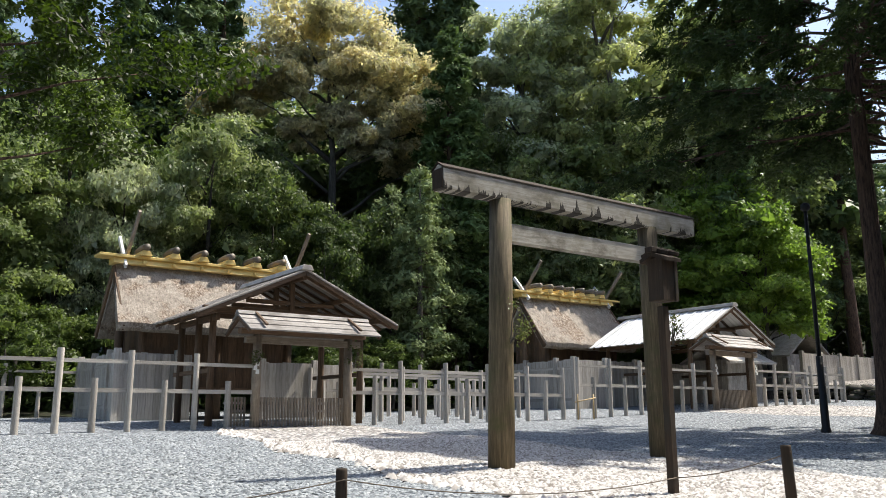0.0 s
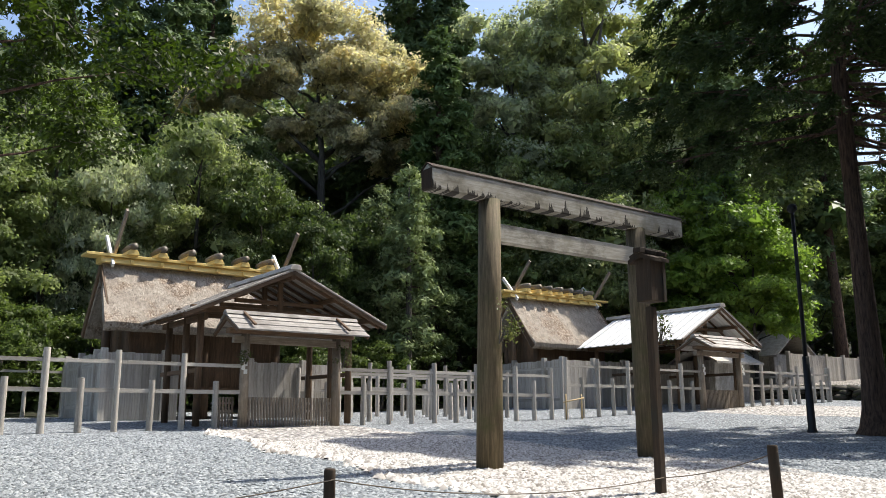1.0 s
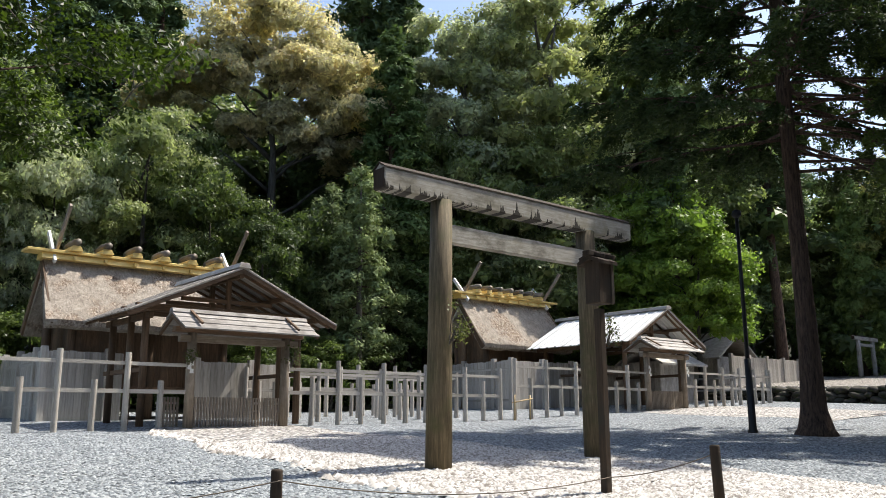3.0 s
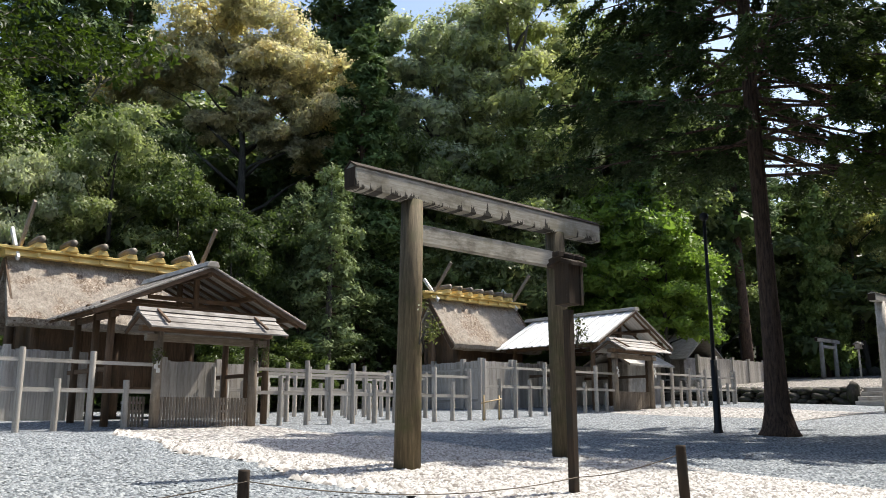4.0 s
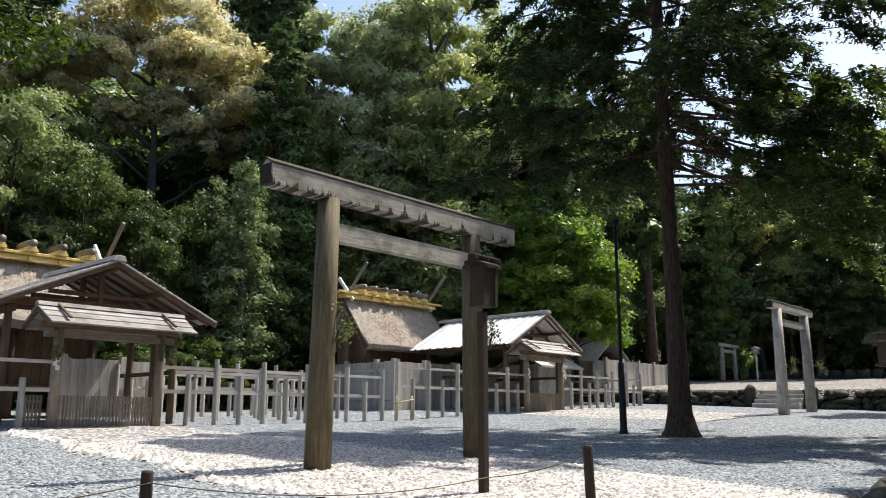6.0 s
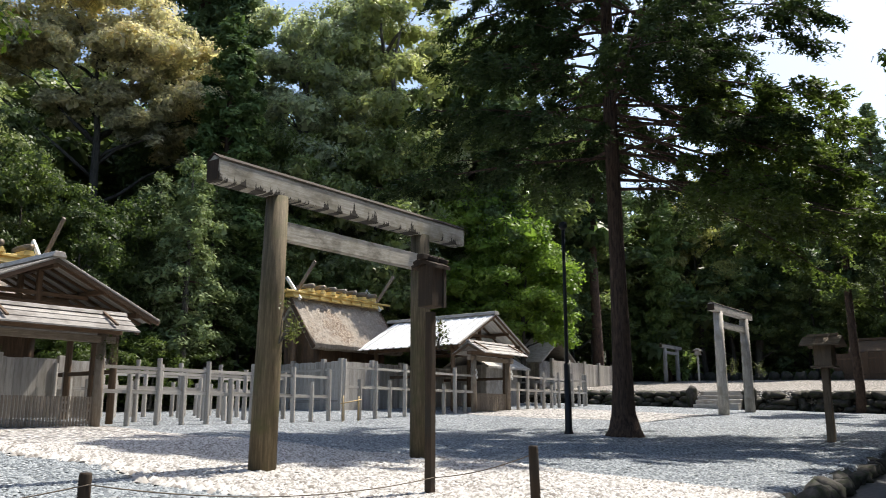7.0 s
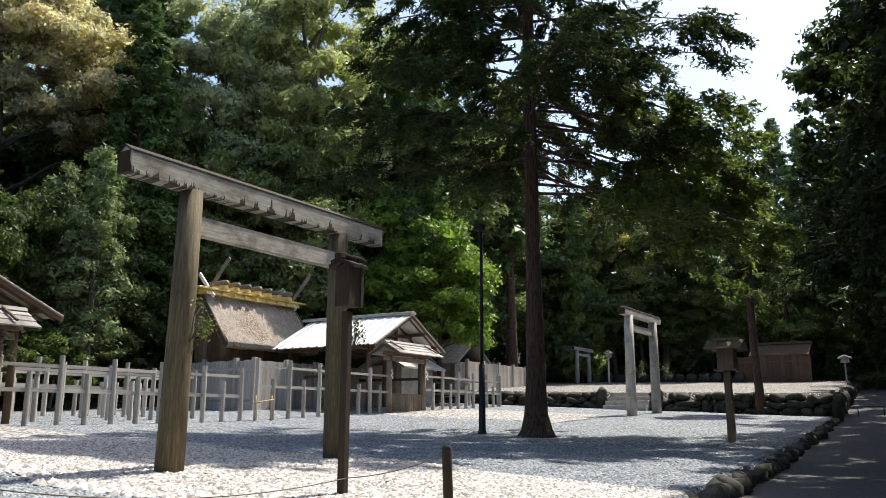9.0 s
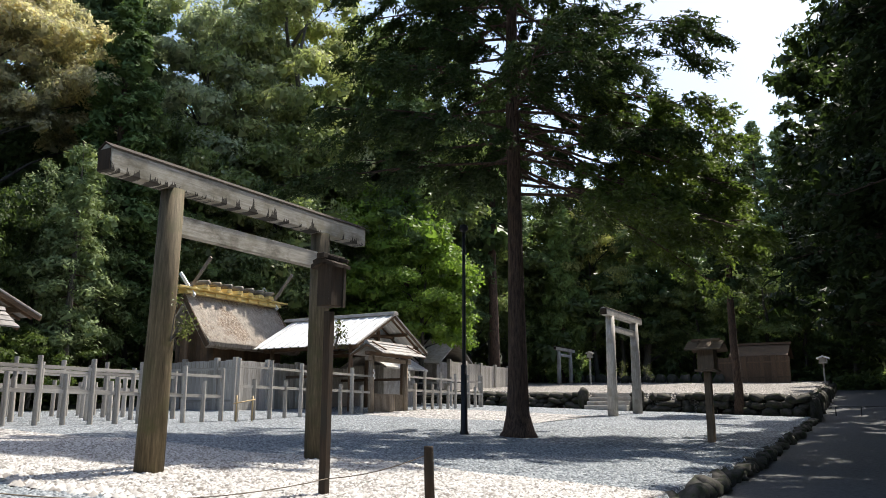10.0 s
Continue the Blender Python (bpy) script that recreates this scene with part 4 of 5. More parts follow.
def cedar(seed, H, R, low, per, size, label, colour, droop=0.35, tiers=62, pale=False):
    """A tall conifer: straight trunk and drooping boughs that end in rounded tufts."""
    f = Foliage(seed)
    rng = f.rng
    t = thing("tree", (0, 0, 0), label, "tree", "forest conifers")
    tr = 0.010 * H + 0.08
    part("trunk", tube(limb_path((0, 0, -1.5), (0, 0, H), 0, rng, 7, 0.015), [tr * (1.3, 1.0, 0.9, 0.8, 0.65, 0.48, 0.3, 0.05)[k] for k in range(8)], 10), bark_grey if pale else bark_red, t, smooth=True)
    bm = bmesh.new()
    for k in range(tiers):
        u = k / tiers
        z = low + (H - low) * u ** 0.92
        length = R * (1 - u) ** 0.6 * (0.7 + 0.3 * min(1, u * 5)) * rng.uniform(0.55, 1.15)
        a = k * 2.39996 + rng.uniform(-0.5, 0.5)
        end = np.array([math.cos(a) * length, math.sin(a) * length, z - length * droop * rng.uniform(0.4, 1.3)])
        if length > 1:
            tube([(0, 0, z), tuple(np.array([0, 0, z]) * 0.5 + end * 0.5 + [0, 0, 0.15]), tuple(end)], [0.06, 0.04, 0.015], 5, bm)
        for v, r in ((1.0, 0.62), (0.72, 0.72), (0.45, 0.6)):
            if v * length < 0.5 and v < 1:
                continue
            c = np.array([0, 0, z]) * (1 - v) + end * v + rng.normal(0, 0.16, 3) * (1, 1, 0.5)
            r = (0.22 + r * (0.35 + 0.13 * length)) * rng.uniform(0.75, 1.2)
            f.puff(c, r, int(per * (r / 0.6) ** 1.5), size, 0.85)
            f.tuft(c + [0, 0, -r * 0.3], np.array([math.cos(a) * 0.3, math.sin(a) * 0.3, -1.0]) * r * 1.3, per // 4, size, r * 0.35)
    tagged(part("branchwork", bm, bark_red, t), kind="stuff")
    crown_of(t, f, colour, long=2.2, loose=0.45, mat=needle)
    return t


OLIVE, DEEP, SILVER, LIME, CEDAR = (0.21, 0.255, 0.115), (0.125, 0.165, 0.08), (0.43, 0.45, 0.36), (0.18, 0.27, 0.055), (0.115, 0.165, 0.085)
GOLDEN, YELLOW, PALE = (0.58, 0.51, 0.41), (0.37, 0.385, 0.22), (0.22, 0.27, 0.14)
# the golden tree: a high middle, a broad heavy side, a low long arm on the other
GOLD_LOBES = [(0.4, 0, 20.0, 2.9), (-2.0, -0.6, 20.4, 2.6), (-3.3, 0.8, 18.2, 2.3), (-0.6, 1.8, 18.2, 2.5), (2.4, 0.4, 18.6, 2.7), (4.4, -0.3, 17.0, 2.6),
              (4.6, -1.0, 14.6, 2.2), (5.0, 0.9, 12.8, 1.9), (-4.6, -0.4, 16.4, 2.0), (-6.6, 0.2, 15.6, 1.6), (-3.0, -1.6, 16.4, 1.8), (1.4, -2.0, 16.8, 2.1), (2.4, 2.4, 15.4, 2.2), (0.2, -0.6, 14.6, 1.5), (-1.8, 0.6, 14.2, 1.4), (2.2, -0.8, 13.2, 1.5)]
proto = {
    "round": broadleaf(11, 19, 5.2, 6.5, 17, 11, 120, 0.15, bark_dark, "tall round-crowned evergreen tree in the shrine forest", OLIVE),
    "wide": broadleaf(12, 16, 5.4, 3.5, 18, 11, 120, 0.15, bark_dark, "broad leafy evergreen tree in the shrine forest", DEEP),
    "tall": broadleaf(13, 26, 4.9, 9, 22, 11, 120, 0.15, bark_grey, "high-crowned grey-green tree in the shrine forest", SILVER),
    "golden": broadleaf(18, 22.5, 5.6, 12.0, 0, 34, 170, 0.115, bark_dark, "large tree in pale golden blossom above the forest", GOLDEN, GOLD_LOBES),
    "maple": broadleaf(19, 11, 3.6, 3.0, 28, 11, 85, 0.12, bark_dark, "maple with layered bright green spring leaves", LIME, flat=0.25),
    "young": cedar(24, 15, 2.3, 3.5, 80, 0.12, "young cedar with pale trunk and light green tufts", PALE, 0.5, 40, True),
    "bush": cedar(25, 19, 3.6, 1.0, 110, 0.19, "bushy column of light green cedar", PALE, 0.3, 70),
    "cedar": cedar(21, 28, 3.6, 4.5, 95, 0.16, "tall dark cedar in the shrine forest", CEDAR, 0.35, 84),
    "slim": cedar(22, 24, 2.6, 11.0, 80, 0.16, "slender dark cedar with a bare lower trunk", CEDAR, 0.4, 44),
    "shrub": broadleaf(14, 3.6, 1.9, 0.3, 12, 9, 75, 0.07, bark_grey, "bright green leafy shrub at the forest edge", OLIVE),
    "far_wide": broadleaf(15, 18, 5.6, 2.0, 16, 8, 60, 0.30, bark_grey, "distant leafy evergreen tree on the wooded slope", DEEP),
    "far_cedar": cedar(23, 27, 3.6, 2.0, 42, 0.30, "distant dark cedar on the wooded slope", CEDAR, 0.35, 56),
}
TALLNESS = {"round": 19, "wide": 16, "tall": 26, "golden": 22.5, "maple": 11, "young": 15, "bush": 19, "cedar": 28, "slim": 24, "shrub": 3.6, "far_wide": 18, "far_cedar": 27}
used = {}


def plant(kind, x, y, scale=1.0, colour=None, wide=1.0, turn=None, label=""):
    rng = random.Random(int(x * 31 + y * 17))
    ob = proto[kind]
    k = ob.scale  # copy_thing multiplies by the pattern's own size
    m = Matrix.Translation((x, y, height(x, y))) @ Matrix.Rotation(rng.uniform(0, 6.28) if turn is None else turn, 4, "Z") @ Matrix.Diagonal((scale * wide / k.x, scale * wide / k.y, scale / k.z, 1))
    if kind in used:
        ob = copy_thing(ob, m)
    else:
        used[kind] = True
        ob.matrix_basis = m
    for c in ob.children:
        if c.name.startswith("crown") and colour:
            k = rng.uniform(0.85, 1.15)
            c.color = (colour[0] * k, colour[1] * k, colour[2] * k, 1)
    if label:
        tagged(ob, label)
    return ob


def grow(kind, bearing, away, top, colour=None, wide=1.0, turn=None, label=""):
    """A tree by its bearing (degrees from x towards y), distance and the height of its top."""
    x, y = away * math.cos(radians(bearing)), away * math.sin(radians(bearing))
    return plant(kind, x, y, (top - height(x, y)) / TALLNESS[kind], colour, wide, turn, label)


# the trees that stand out
grow("golden", 62.0, 45, 25.6, GOLDEN, 0.98, radians(-28))
for row in (
    # behind the first shrine: a wall of middling crowns
    ("wide", 75.8, 37, 13.4, SILVER, 0.62), ("round", 70.6, 38, 15.4, (0.24, 0.27, 0.15), 0.8), ("wide", 66.0, 38, 13.0, (0.085, 0.115, 0.04), 0.75),
    ("wide", 62.3, 37, 10.5, (0.07, 0.10, 0.036), 0.8), ("wide", 58.8, 40, 11.4, (0.07, 0.10, 0.036), 0.75), ("round", 79.5, 39, 16.5, OLIVE, 0.9), ("wide", 84.0, 36, 13.0, OLIVE, 0.9),
    ("round", 88.5, 38, 15.0, DEEP, 1.0), ("wide", 73.0, 42, 14.5, DEEP, 0.9), ("round", 67.5, 42, 15.5, DEEP, 0.8), ("wide", 93.0, 36, 14, OLIVE, 1.0),
    # dark conifers that stand above them
    ("cedar", 72.6, 51, 34.0, None, 1.0), ("cedar", 70.0, 53, 33.0, None, 0.95), ("cedar", 76.0, 50, 31.0, None, 1.0), ("cedar", 80.5, 48, 29.0, None, 1.1), ("cedar", 85.5, 46, 28, None, 1.1),
    ("cedar", 55.8, 51, 36.0, None, 1.0), ("cedar", 53.0, 50, 32.0, None, 1.0), ("cedar", 53.4, 43, 23.0, (0.10, 0.15, 0.06), 1.15), ("cedar", 57.5, 54, 27, None, 1.0), ("far_cedar", 63, 56, 22.0, None, 1.2), ("far_cedar", 66, 56, 22.0, None, 1.2), ("far_cedar", 60, 56, 22.0, None, 1.2),
    # pale high crowns
    ("tall", 48.0, 48, 27.0, SILVER, 0.95), ("tall", 45.2, 50, 28.0, SILVER, 0.9), ("tall", 42.4, 48, 31.0, YELLOW, 0.9), ("tall", 37.2, 54, 29.0, (0.26, 0.30, 0.14), 0.95), ("tall", 33.0, 54, 29, OLIVE, 1.0),
    ("round", 49.2, 46, 18.0, OLIVE, 0.8), ("wide", 45.8, 47, 18.0, (0.25, 0.28, 0.15), 0.9), ("wide", 42.4, 47, 18.0, (0.24, 0.28, 0.13), 0.95), ("round", 39.4, 48, 19.0, SILVER, 0.75),
    ("cedar", 51.0, 52, 21.0, None, 0.8), ("cedar", 40.4, 54, 21.0, None, 1.0), ("wide", 44.0, 45, 10.5, OLIVE, 1.0), ("wide", 48.5, 45, 10.5, OLIVE, 1.0), ("wide", 52.0, 46, 12, DEEP, 1.0),
    # light tufted young cedars beside the pale trunk
    ("young", 55.6, 38, 13.4, PALE, 1.0), ("young", 57.6, 40, 13.0, PALE, 1.0), ("young", 54.0, 41, 13.8, (0.15, 0.195, 0.085), 1.0),
    # round the maple and behind the tall cypress
    ("maple", 35.2, 48, 15.4, LIME, 1.05), ("maple", 38.2, 53, 14.5, (0.15, 0.22, 0.06), 1.05), ("maple", 32.6, 46, 12.0, (0.17, 0.25, 0.05), 1.0), ("round", 31.2, 60, 18.0, YELLOW, 0.75),
    ("wide", 29.0, 62, 18.0, OLIVE, 0.9), ("slim", 27.4, 57, 26.0, None, 1.2), ("slim", 33.6, 46, 22.0, None, 1.0), ("cedar", 30.2, 56, 24.0, None, 1.0), ("tall", 27.5, 66, 23.0, DEEP, 1.0),
    ("bush", 22.6, 64, 18.9, (0.18, 0.24, 0.085), 0.72), ("bush", 25.2, 66, 16.4, (0.15, 0.20, 0.075), 0.9), ("round", 20.4, 66, 20.3, (0.34, 0.33, 0.15), 0.75), ("wide", 18.6, 67, 14.5, OLIVE, 1.0),
    ("far_cedar", 19.4, 74, 23.0, (0.19, 0.24, 0.125), 1.0), ("far_cedar", 17.2, 72, 22.0, (0.19, 0.24, 0.125), 1.1), ("far_cedar", 15.0, 70, 21.0, (0.19, 0.24, 0.125), 1.1), ("far_cedar", 13.0, 72, 22.5, (0.19, 0.24, 0.125), 1.0), ("wide", 14.0, 69, 12.0, OLIVE, 1.0),
    ("cedar", 11.2, 78, 25.0, (0.19, 0.24, 0.13), 1.1), ("cedar", 9.4, 80, 29.5, (0.19, 0.24, 0.13), 1.0), ("cedar", 7.8, 79, 28.0, (0.19, 0.24, 0.13), 1.1), ("far_cedar", 5.5, 80, 28, None, 1.1),
    ("far_wide", 10.5, 72, 14.0, OLIVE, 1.0), ("far_wide", 7.2, 72, 13.0, OLIVE, 1.0), ("far_wide", 4.0, 74, 14.0, DEEP, 1.0),
):
    grow(*row)
plant("wide", 66.5, 10.8, 0.65, OLIVE, 1.1)
plant("wide", 65.5, 15.8, 0.55, OLIVE, 1.0)
plant("slim", 40.2, 8.1, 0.55, (0.07, 0.10, 0.045), 1.15, label="slim conifer with bare trunk beside the terrace wall")
rng = random.Random(9)
tones = [OLIVE, DEEP, SILVER, (0.12, 0.165, 0.075), (0.09, 0.13, 0.06)]
for k in range(34):
    a, d, kd = 96 - 80 * (k + 0.5) / 34, rng.uniform(58, 68), rng.choice(["far_cedar", "far_wide"])
    d += 9 if a < 31 else 0
    grow(kd, a, d, 1.5 + d * (rng.uniform(0.33, 0.42) if a > 30 else rng.uniform(0.24, 0.30)), None if kd == "far_cedar" else rng.choice(tones), 1.25)
for x, y, kd, s in ((67, 25, "far_wide", 0.7), (72, 22, "far_wide", 0.7), (84, 4, "far_wide", 0.8), (90, -1, "far_wide", 1.0), (66, -6, "far_wide", 0.9), (76, -4, "far_wide", 0.9), (58, -7, "far_wide", 0.9), (50, -8, "far_wide", 0.8), (68, 8.6, "far_wide", 0.45), (70, 5.5, "far_wide", 0.4), (64, 30, "far_wide", 0.6)):
    plant(kd, x, y, s, rng.choice(tones[1:2] + tones[3:]))
for x, y, s in ((16.6, 31.6, 1.0), (18.2, 32.2, 0.9), (15.4, 32.5, 0.8), (20.0, 31.5, 0.8), (4.6, 32.6, 1.0), (2.6, 32.2, 0.8), (6.0, 33.6, 0.9), (0.6, 33, 1.0), (22.6, 32.6, 0.9), (9, 33.5, 1.1), (12, 33, 1.0), (41, 31, 0.9), (36, 32, 1.1)):
    plant("shrub", x, y, s * 1.1, rng.choice([(0.11, 0.15, 0.045), (0.09, 0.125, 0.04), (0.13, 0.175, 0.05)]))


def undergrowth(name, label, where, n, size, colour, seed):
    rng = np.random.default_rng(seed)
    xy = where(rng, n)
    base = np.array([height(p, q) for p, q in xy])
    hump = np.array([noise.noise(Vector((p * 0.45, q * 0.45, seed))) for p, q in xy])
    f = Foliage(seed)
    f.add(np.stack([xy[:, 0], xy[:, 1], base + rng.random(len(xy)) * (0.5 + 1.6 * np.maximum(0, hump + 0.25))], 1), np.array([0, 0, 0.6]), size)
    ob = new(name, f.mesh(name=name, loose=0.8))
    ob.color = (*colour, 1)
    return tagged(ob, label, "undergrowth", kind="stuff")


undergrowth("undergrowth", "low leafy undergrowth on the forest floor behind the shrines", lambda r, n: np.stack([r.uniform(-6, 66, n), 32 + 22 * r.random(n) ** 1.5], 1), 44000, 0.24, (0.10, 0.14, 0.055), 41)
undergrowth("undergrowth", "low leafy undergrowth on the slope beyond the terrace", lambda r, n: np.stack([66 + 26 * r.random(n) ** 1.3, r.uniform(-9, 34, n)], 1), 30000, 0.34, (0.15, 0.19, 0.08), 42)
undergrowth("undergrowth", "dark leafy undergrowth along the far side of the road", lambda r, n: np.stack([r.uniform(8, 80, n), -4.6 - 5 * r.random(n) ** 1.3], 1), 16000, 0.28, (0.08, 0.115, 0.05), 43)
# trees across the road, which shade it
for x, y, kd, s in ((30, -8, "far_wide", 0.95), (20, -8.5, "far_wide", 0.9), (40, -8.5, "far_wide", 0.95)):
    plant(kd, x, y, s, DEEP)
for x, y, kd in ((-10, 20, "far_wide"), (-14, 8, "far_wide"), (-12, -6, "far_wide"), (0, -14, "far_wide"), (12, -16, "far_wide")):
    plant(kd, x, y, 0.9, DEEP)


def sprayed_bough(f, bm, start, end, rise, tufts, per, size, hang_down, inner=0.22, thick=0.05):
    """A long bough that arches from the trunk, with side twigs that carry hanging sprays."""
    rng = f.rng
    start, end = np.array(start, float), np.array(end, float)
    mid = (start + end) / 2 + np.array([0, 0, rise])
    out = end - start
    length = np.linalg.norm(out)
    tube([tuple(start * (1 - v) ** 2 + 2 * mid * v * (1 - v) + end * v ** 2) for v in (0, 0.25, 0.5, 0.75, 1)], [thick, thick * 0.8, thick * 0.6, thick * 0.4, thick * 0.15], 5, bm)
    heading = math.atan2(out[1], out[0])
    for side in range(max(3, int(length * 2.1))):
        v = rng.uniform(inner, 1.0)
        p = start * (1 - v) ** 2 + 2 * mid * v * (1 - v) + end * v ** 2
        b = heading + rng.choice([-1, 1]) * rng.uniform(0.35, 1.0)
        reach = rng.uniform(0.5, 1.0) * (0.35 + 0.22 * length) * (1.15 - 0.5 * v)
        tip = p + np.array([math.cos(b) * reach, math.sin(b) * reach, -0.18 * reach])
        tube([tuple(p), tuple((p + tip) / 2 + [0, 0, 0.06]), tuple(tip)], [0.02, 0.014, 0.005], 4, bm)
        for j in range(tufts):
            w = rng.uniform(0.15, 1.05)
            q = p + (tip - p) * w + rng.normal(0, 0.07, 3)
            c = b + rng.normal(0, 0.7)
            g = rng.uniform(0.22, 0.5)
            f.tuft(q, np.array([math.cos(c), math.sin(c), -hang_down * rng.uniform(0.5, 1.3)]) * g, per, size, 0.06)


def great_conifer(x, y):
    """The single tall tree on the court, open below, with long drooping boughs."""
    z0 = height(x, y)
    f = Foliage(77)
    rng = f.rng
    t = thing("tree", (x, y, z0), "tall dark cypress with reddish trunk standing in the court", "tree")
    path = [(x, y, z0 - 0.2), (x, y, z0 + 0.15), (x, y, z0 + 0.6), (x + 0.02, y, z0 + 1.6), (x, y, z0 + 5), (x - 0.05, y, z0 + 10), (x, y, z0 + 16), (x, y, z0 + 21)]
    part("trunk", tube(path, [0.62, 0.44, 0.32, 0.265, 0.23, 0.19, 0.11, 0.03], 22, None, 0.10, random.Random(4)), bark_red, t, smooth=True)
    bm = bmesh.new()
    levels = 100
    for k in range(levels):
        u = k / levels
        z = z0 + 7.6 + 12.6 * u
        length = 7.0 * (1 - u) ** 0.5 * rng.uniform(0.6, 1.03)
        a = k * 2.39996 + rng.uniform(-0.4, 0.4)
        end = (x + math.cos(a) * length, y + math.sin(a) * length, z - length * rng.uniform(0.02, 0.22))
        sprayed_bough(f, bm, (x, y, z), end, 0.35, 11, 24, 0.062, 0.75)
    low = Foliage(79)
    for k in range(15):  # low boughs hang out towards the road
        a = -1.15 + 0.085 * ((k * 4) % 15 - 7)
        z, length = z0 + 6.8 + 0.28 * k, 6.6 - 0.06 * k
        end = (x + math.cos(a) * length, y + math.sin(a) * length, z - length * rng.uniform(0.25, 0.52))
        sprayed_bough(low, bm, (x, y, z), end, 0.5, 12, 24, 0.062, 0.8, 0.3)
    # backlight put into the low sprays: lighter yellow-green and a more translucent leaf
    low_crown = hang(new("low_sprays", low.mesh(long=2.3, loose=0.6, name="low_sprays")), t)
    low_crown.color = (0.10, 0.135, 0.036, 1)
    tagged(low_crown, "hanging sprays in yellow-green lightened for the backlight")
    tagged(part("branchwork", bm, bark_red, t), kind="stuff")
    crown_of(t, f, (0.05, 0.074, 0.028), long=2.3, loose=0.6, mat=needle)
    return t


great_conifer(20.6, 9.95)


def road_conifer(x, y):
    """The dark conifer by the road, its boughs drooping far out over it."""
    z0 = height(x, y)
    f = Foliage(32)
    rng = f.rng
    t = thing("tree", (x, y, z0), "dark dense conifer whose boughs droop over the road", "tree")
    part("trunk", tube([(x, y, z0 - 0.3), (x, y, z0 + 1), (x, y, z0 + 8), (x, y, z0 + 17)], [0.5, 0.36, 0.27, 0.05], 14), bark_red, t, smooth=True)
    bm = bmesh.new()
    for k in range(96):
        u = k / 96
        z = z0 + 4.6 + 11.5 * u
        a = radians(90 + 62 * math.sin(k * 2.39996)) if k % 6 else k * 1.7
        length = 5.0 * (1 - 0.3 * u) * rng.uniform(0.8, 1.0)
        end = (x + math.cos(a) * length, y + math.sin(a) * length, z - length * rng.uniform(0.15, 0.4))
        sprayed_bough(f, bm, (x, y, z), end, 0.4, 9, 26, 0.075, 0.9, 0.35)
    tagged(part("branchwork", bm, bark_red, t), kind="stuff")
    crown_of(t, f, (0.03, 0.045, 0.018), long=2.3, loose=0.6, mat=needle)


road_conifer(15.6, -3.3)


def near_tree(x, y, H, R, low, seed, clumps, label, colour, per=560, size=0.10, reach=(0, 0), fat=(0.5, 0.95), broad=False):
    """A tree close by, of which boughs reach into view. reach: how far the crown's middle stands off the trunk."""
    z0 = height(x, y)
    f = Foliage(seed)
    rng = f.rng
    t = thing("tree", (x, y, z0), label, "tree")
    part("trunk", tube(limb_path((x, y, z0 - 0.3), (x + reach[0] * 0.5, y + reach[1] * 0.5, z0 + H), 0, rng, 5), [0.34, 0.28, 0.25, 0.2, 0.15, 0.06], 12), bark_red, t, smooth=True)
    twigs = bmesh.new()
    for k in range(clumps):
        a = k * 2.39996
        rad = R * math.sqrt(rng.uniform(0.05, 1))
        c = np.array([x + reach[0] + math.cos(a) * rad, y + reach[1] + math.sin(a) * rad, z0 + low + (H - low) * rng.uniform(0, 1)])
        if k % 3 == 0:
            part("limb", tube(limb_path((x, y, max(z0 + low * 0.6, c[2] - rad * 0.55)), c, 0.2, rng, 4), [0.05, 0.036, 0.024, 0.014, 0.005], 6), bark_red, t, smooth=True)
        r = rng.uniform(*fat)
        for j in range(7):
            d = rng.normal(0, 1, 3)
            d /= np.linalg.norm(d)
            q = c + d * r * 0.75 * np.array([1, 1, 0.7])
            f.puff(q, r * rng.uniform(0.3, 0.5), per // 7, size, 0.7)
            if broad:
                tube([tuple(c), tuple((c + q) / 2 + rng.normal(0, 0.05, 3)), tuple(q + d * r * 0.2)], [0.012, 0.008, 0.003], 4, twigs)
    if broad:
        tagged(part("twig_work", twigs, bark_grey, t, "bare pale twigs"), kind="stuff")
        a = np.concatenate(f.rows)
        crown = hang(new("crown", leaf_mesh(a[:, :3], size, seed, outward=a[:, 3:6])), t)
        crown.color = (*colour, 1)
    else:
        twigs.free()
        crown_of(t, f, colour)
    return t


near_tree(-0.9, 10.4, 8.6, 4.4, 4.3, 31, 70, "leafy evergreen with dark boughs reaching over the court", (0.032, 0.052, 0.006), 800, 0.06, broad=True)
for nx, ny, nh, nr, off, ns, per, size in ((22.5, -3.5, 14.0, 3.8, 2.4, 33, 640, 0.10), (31.0, -3.2, 14.0, 4.2, 3.0, 34, 420, 0.14), (40.0, -2.9, 15.0, 4.3, 3.2, 35, 300, 0.17), (50.0, -2.6, 14.0, 4.3, 2.6, 36, 300, 0.17), (59.0, -2.2, 13.0, 4.3, 2.8, 37, 200, 0.21), (68.0, -1.6, 13.0, 4.3, 2.8, 38, 200, 0.21)):
    near_tree(nx, ny, nh, nr, 4.6, ns, 80, "dark dense evergreen overhanging the road", (0.035, 0.052, 0.02), per, size, (0, off), (0.8, 1.35))


# ---- small things ----
def bollard(x, y, top, label, lean=0.0):
    z0 = height(x, y)
    b = thing("bollard", (x, y, z0), label, "bollard", "rope bollards")
    part("stake", tube([(x + lean, y, z0 - 0.2), (x + lean * 0.3, y, (z0 + top) / 2), (x, y, top - 0.02), (x, y, top)], [0.052, 0.05, 0.049, 0.044], 12), dark_wood, b, smooth=True)
    return b


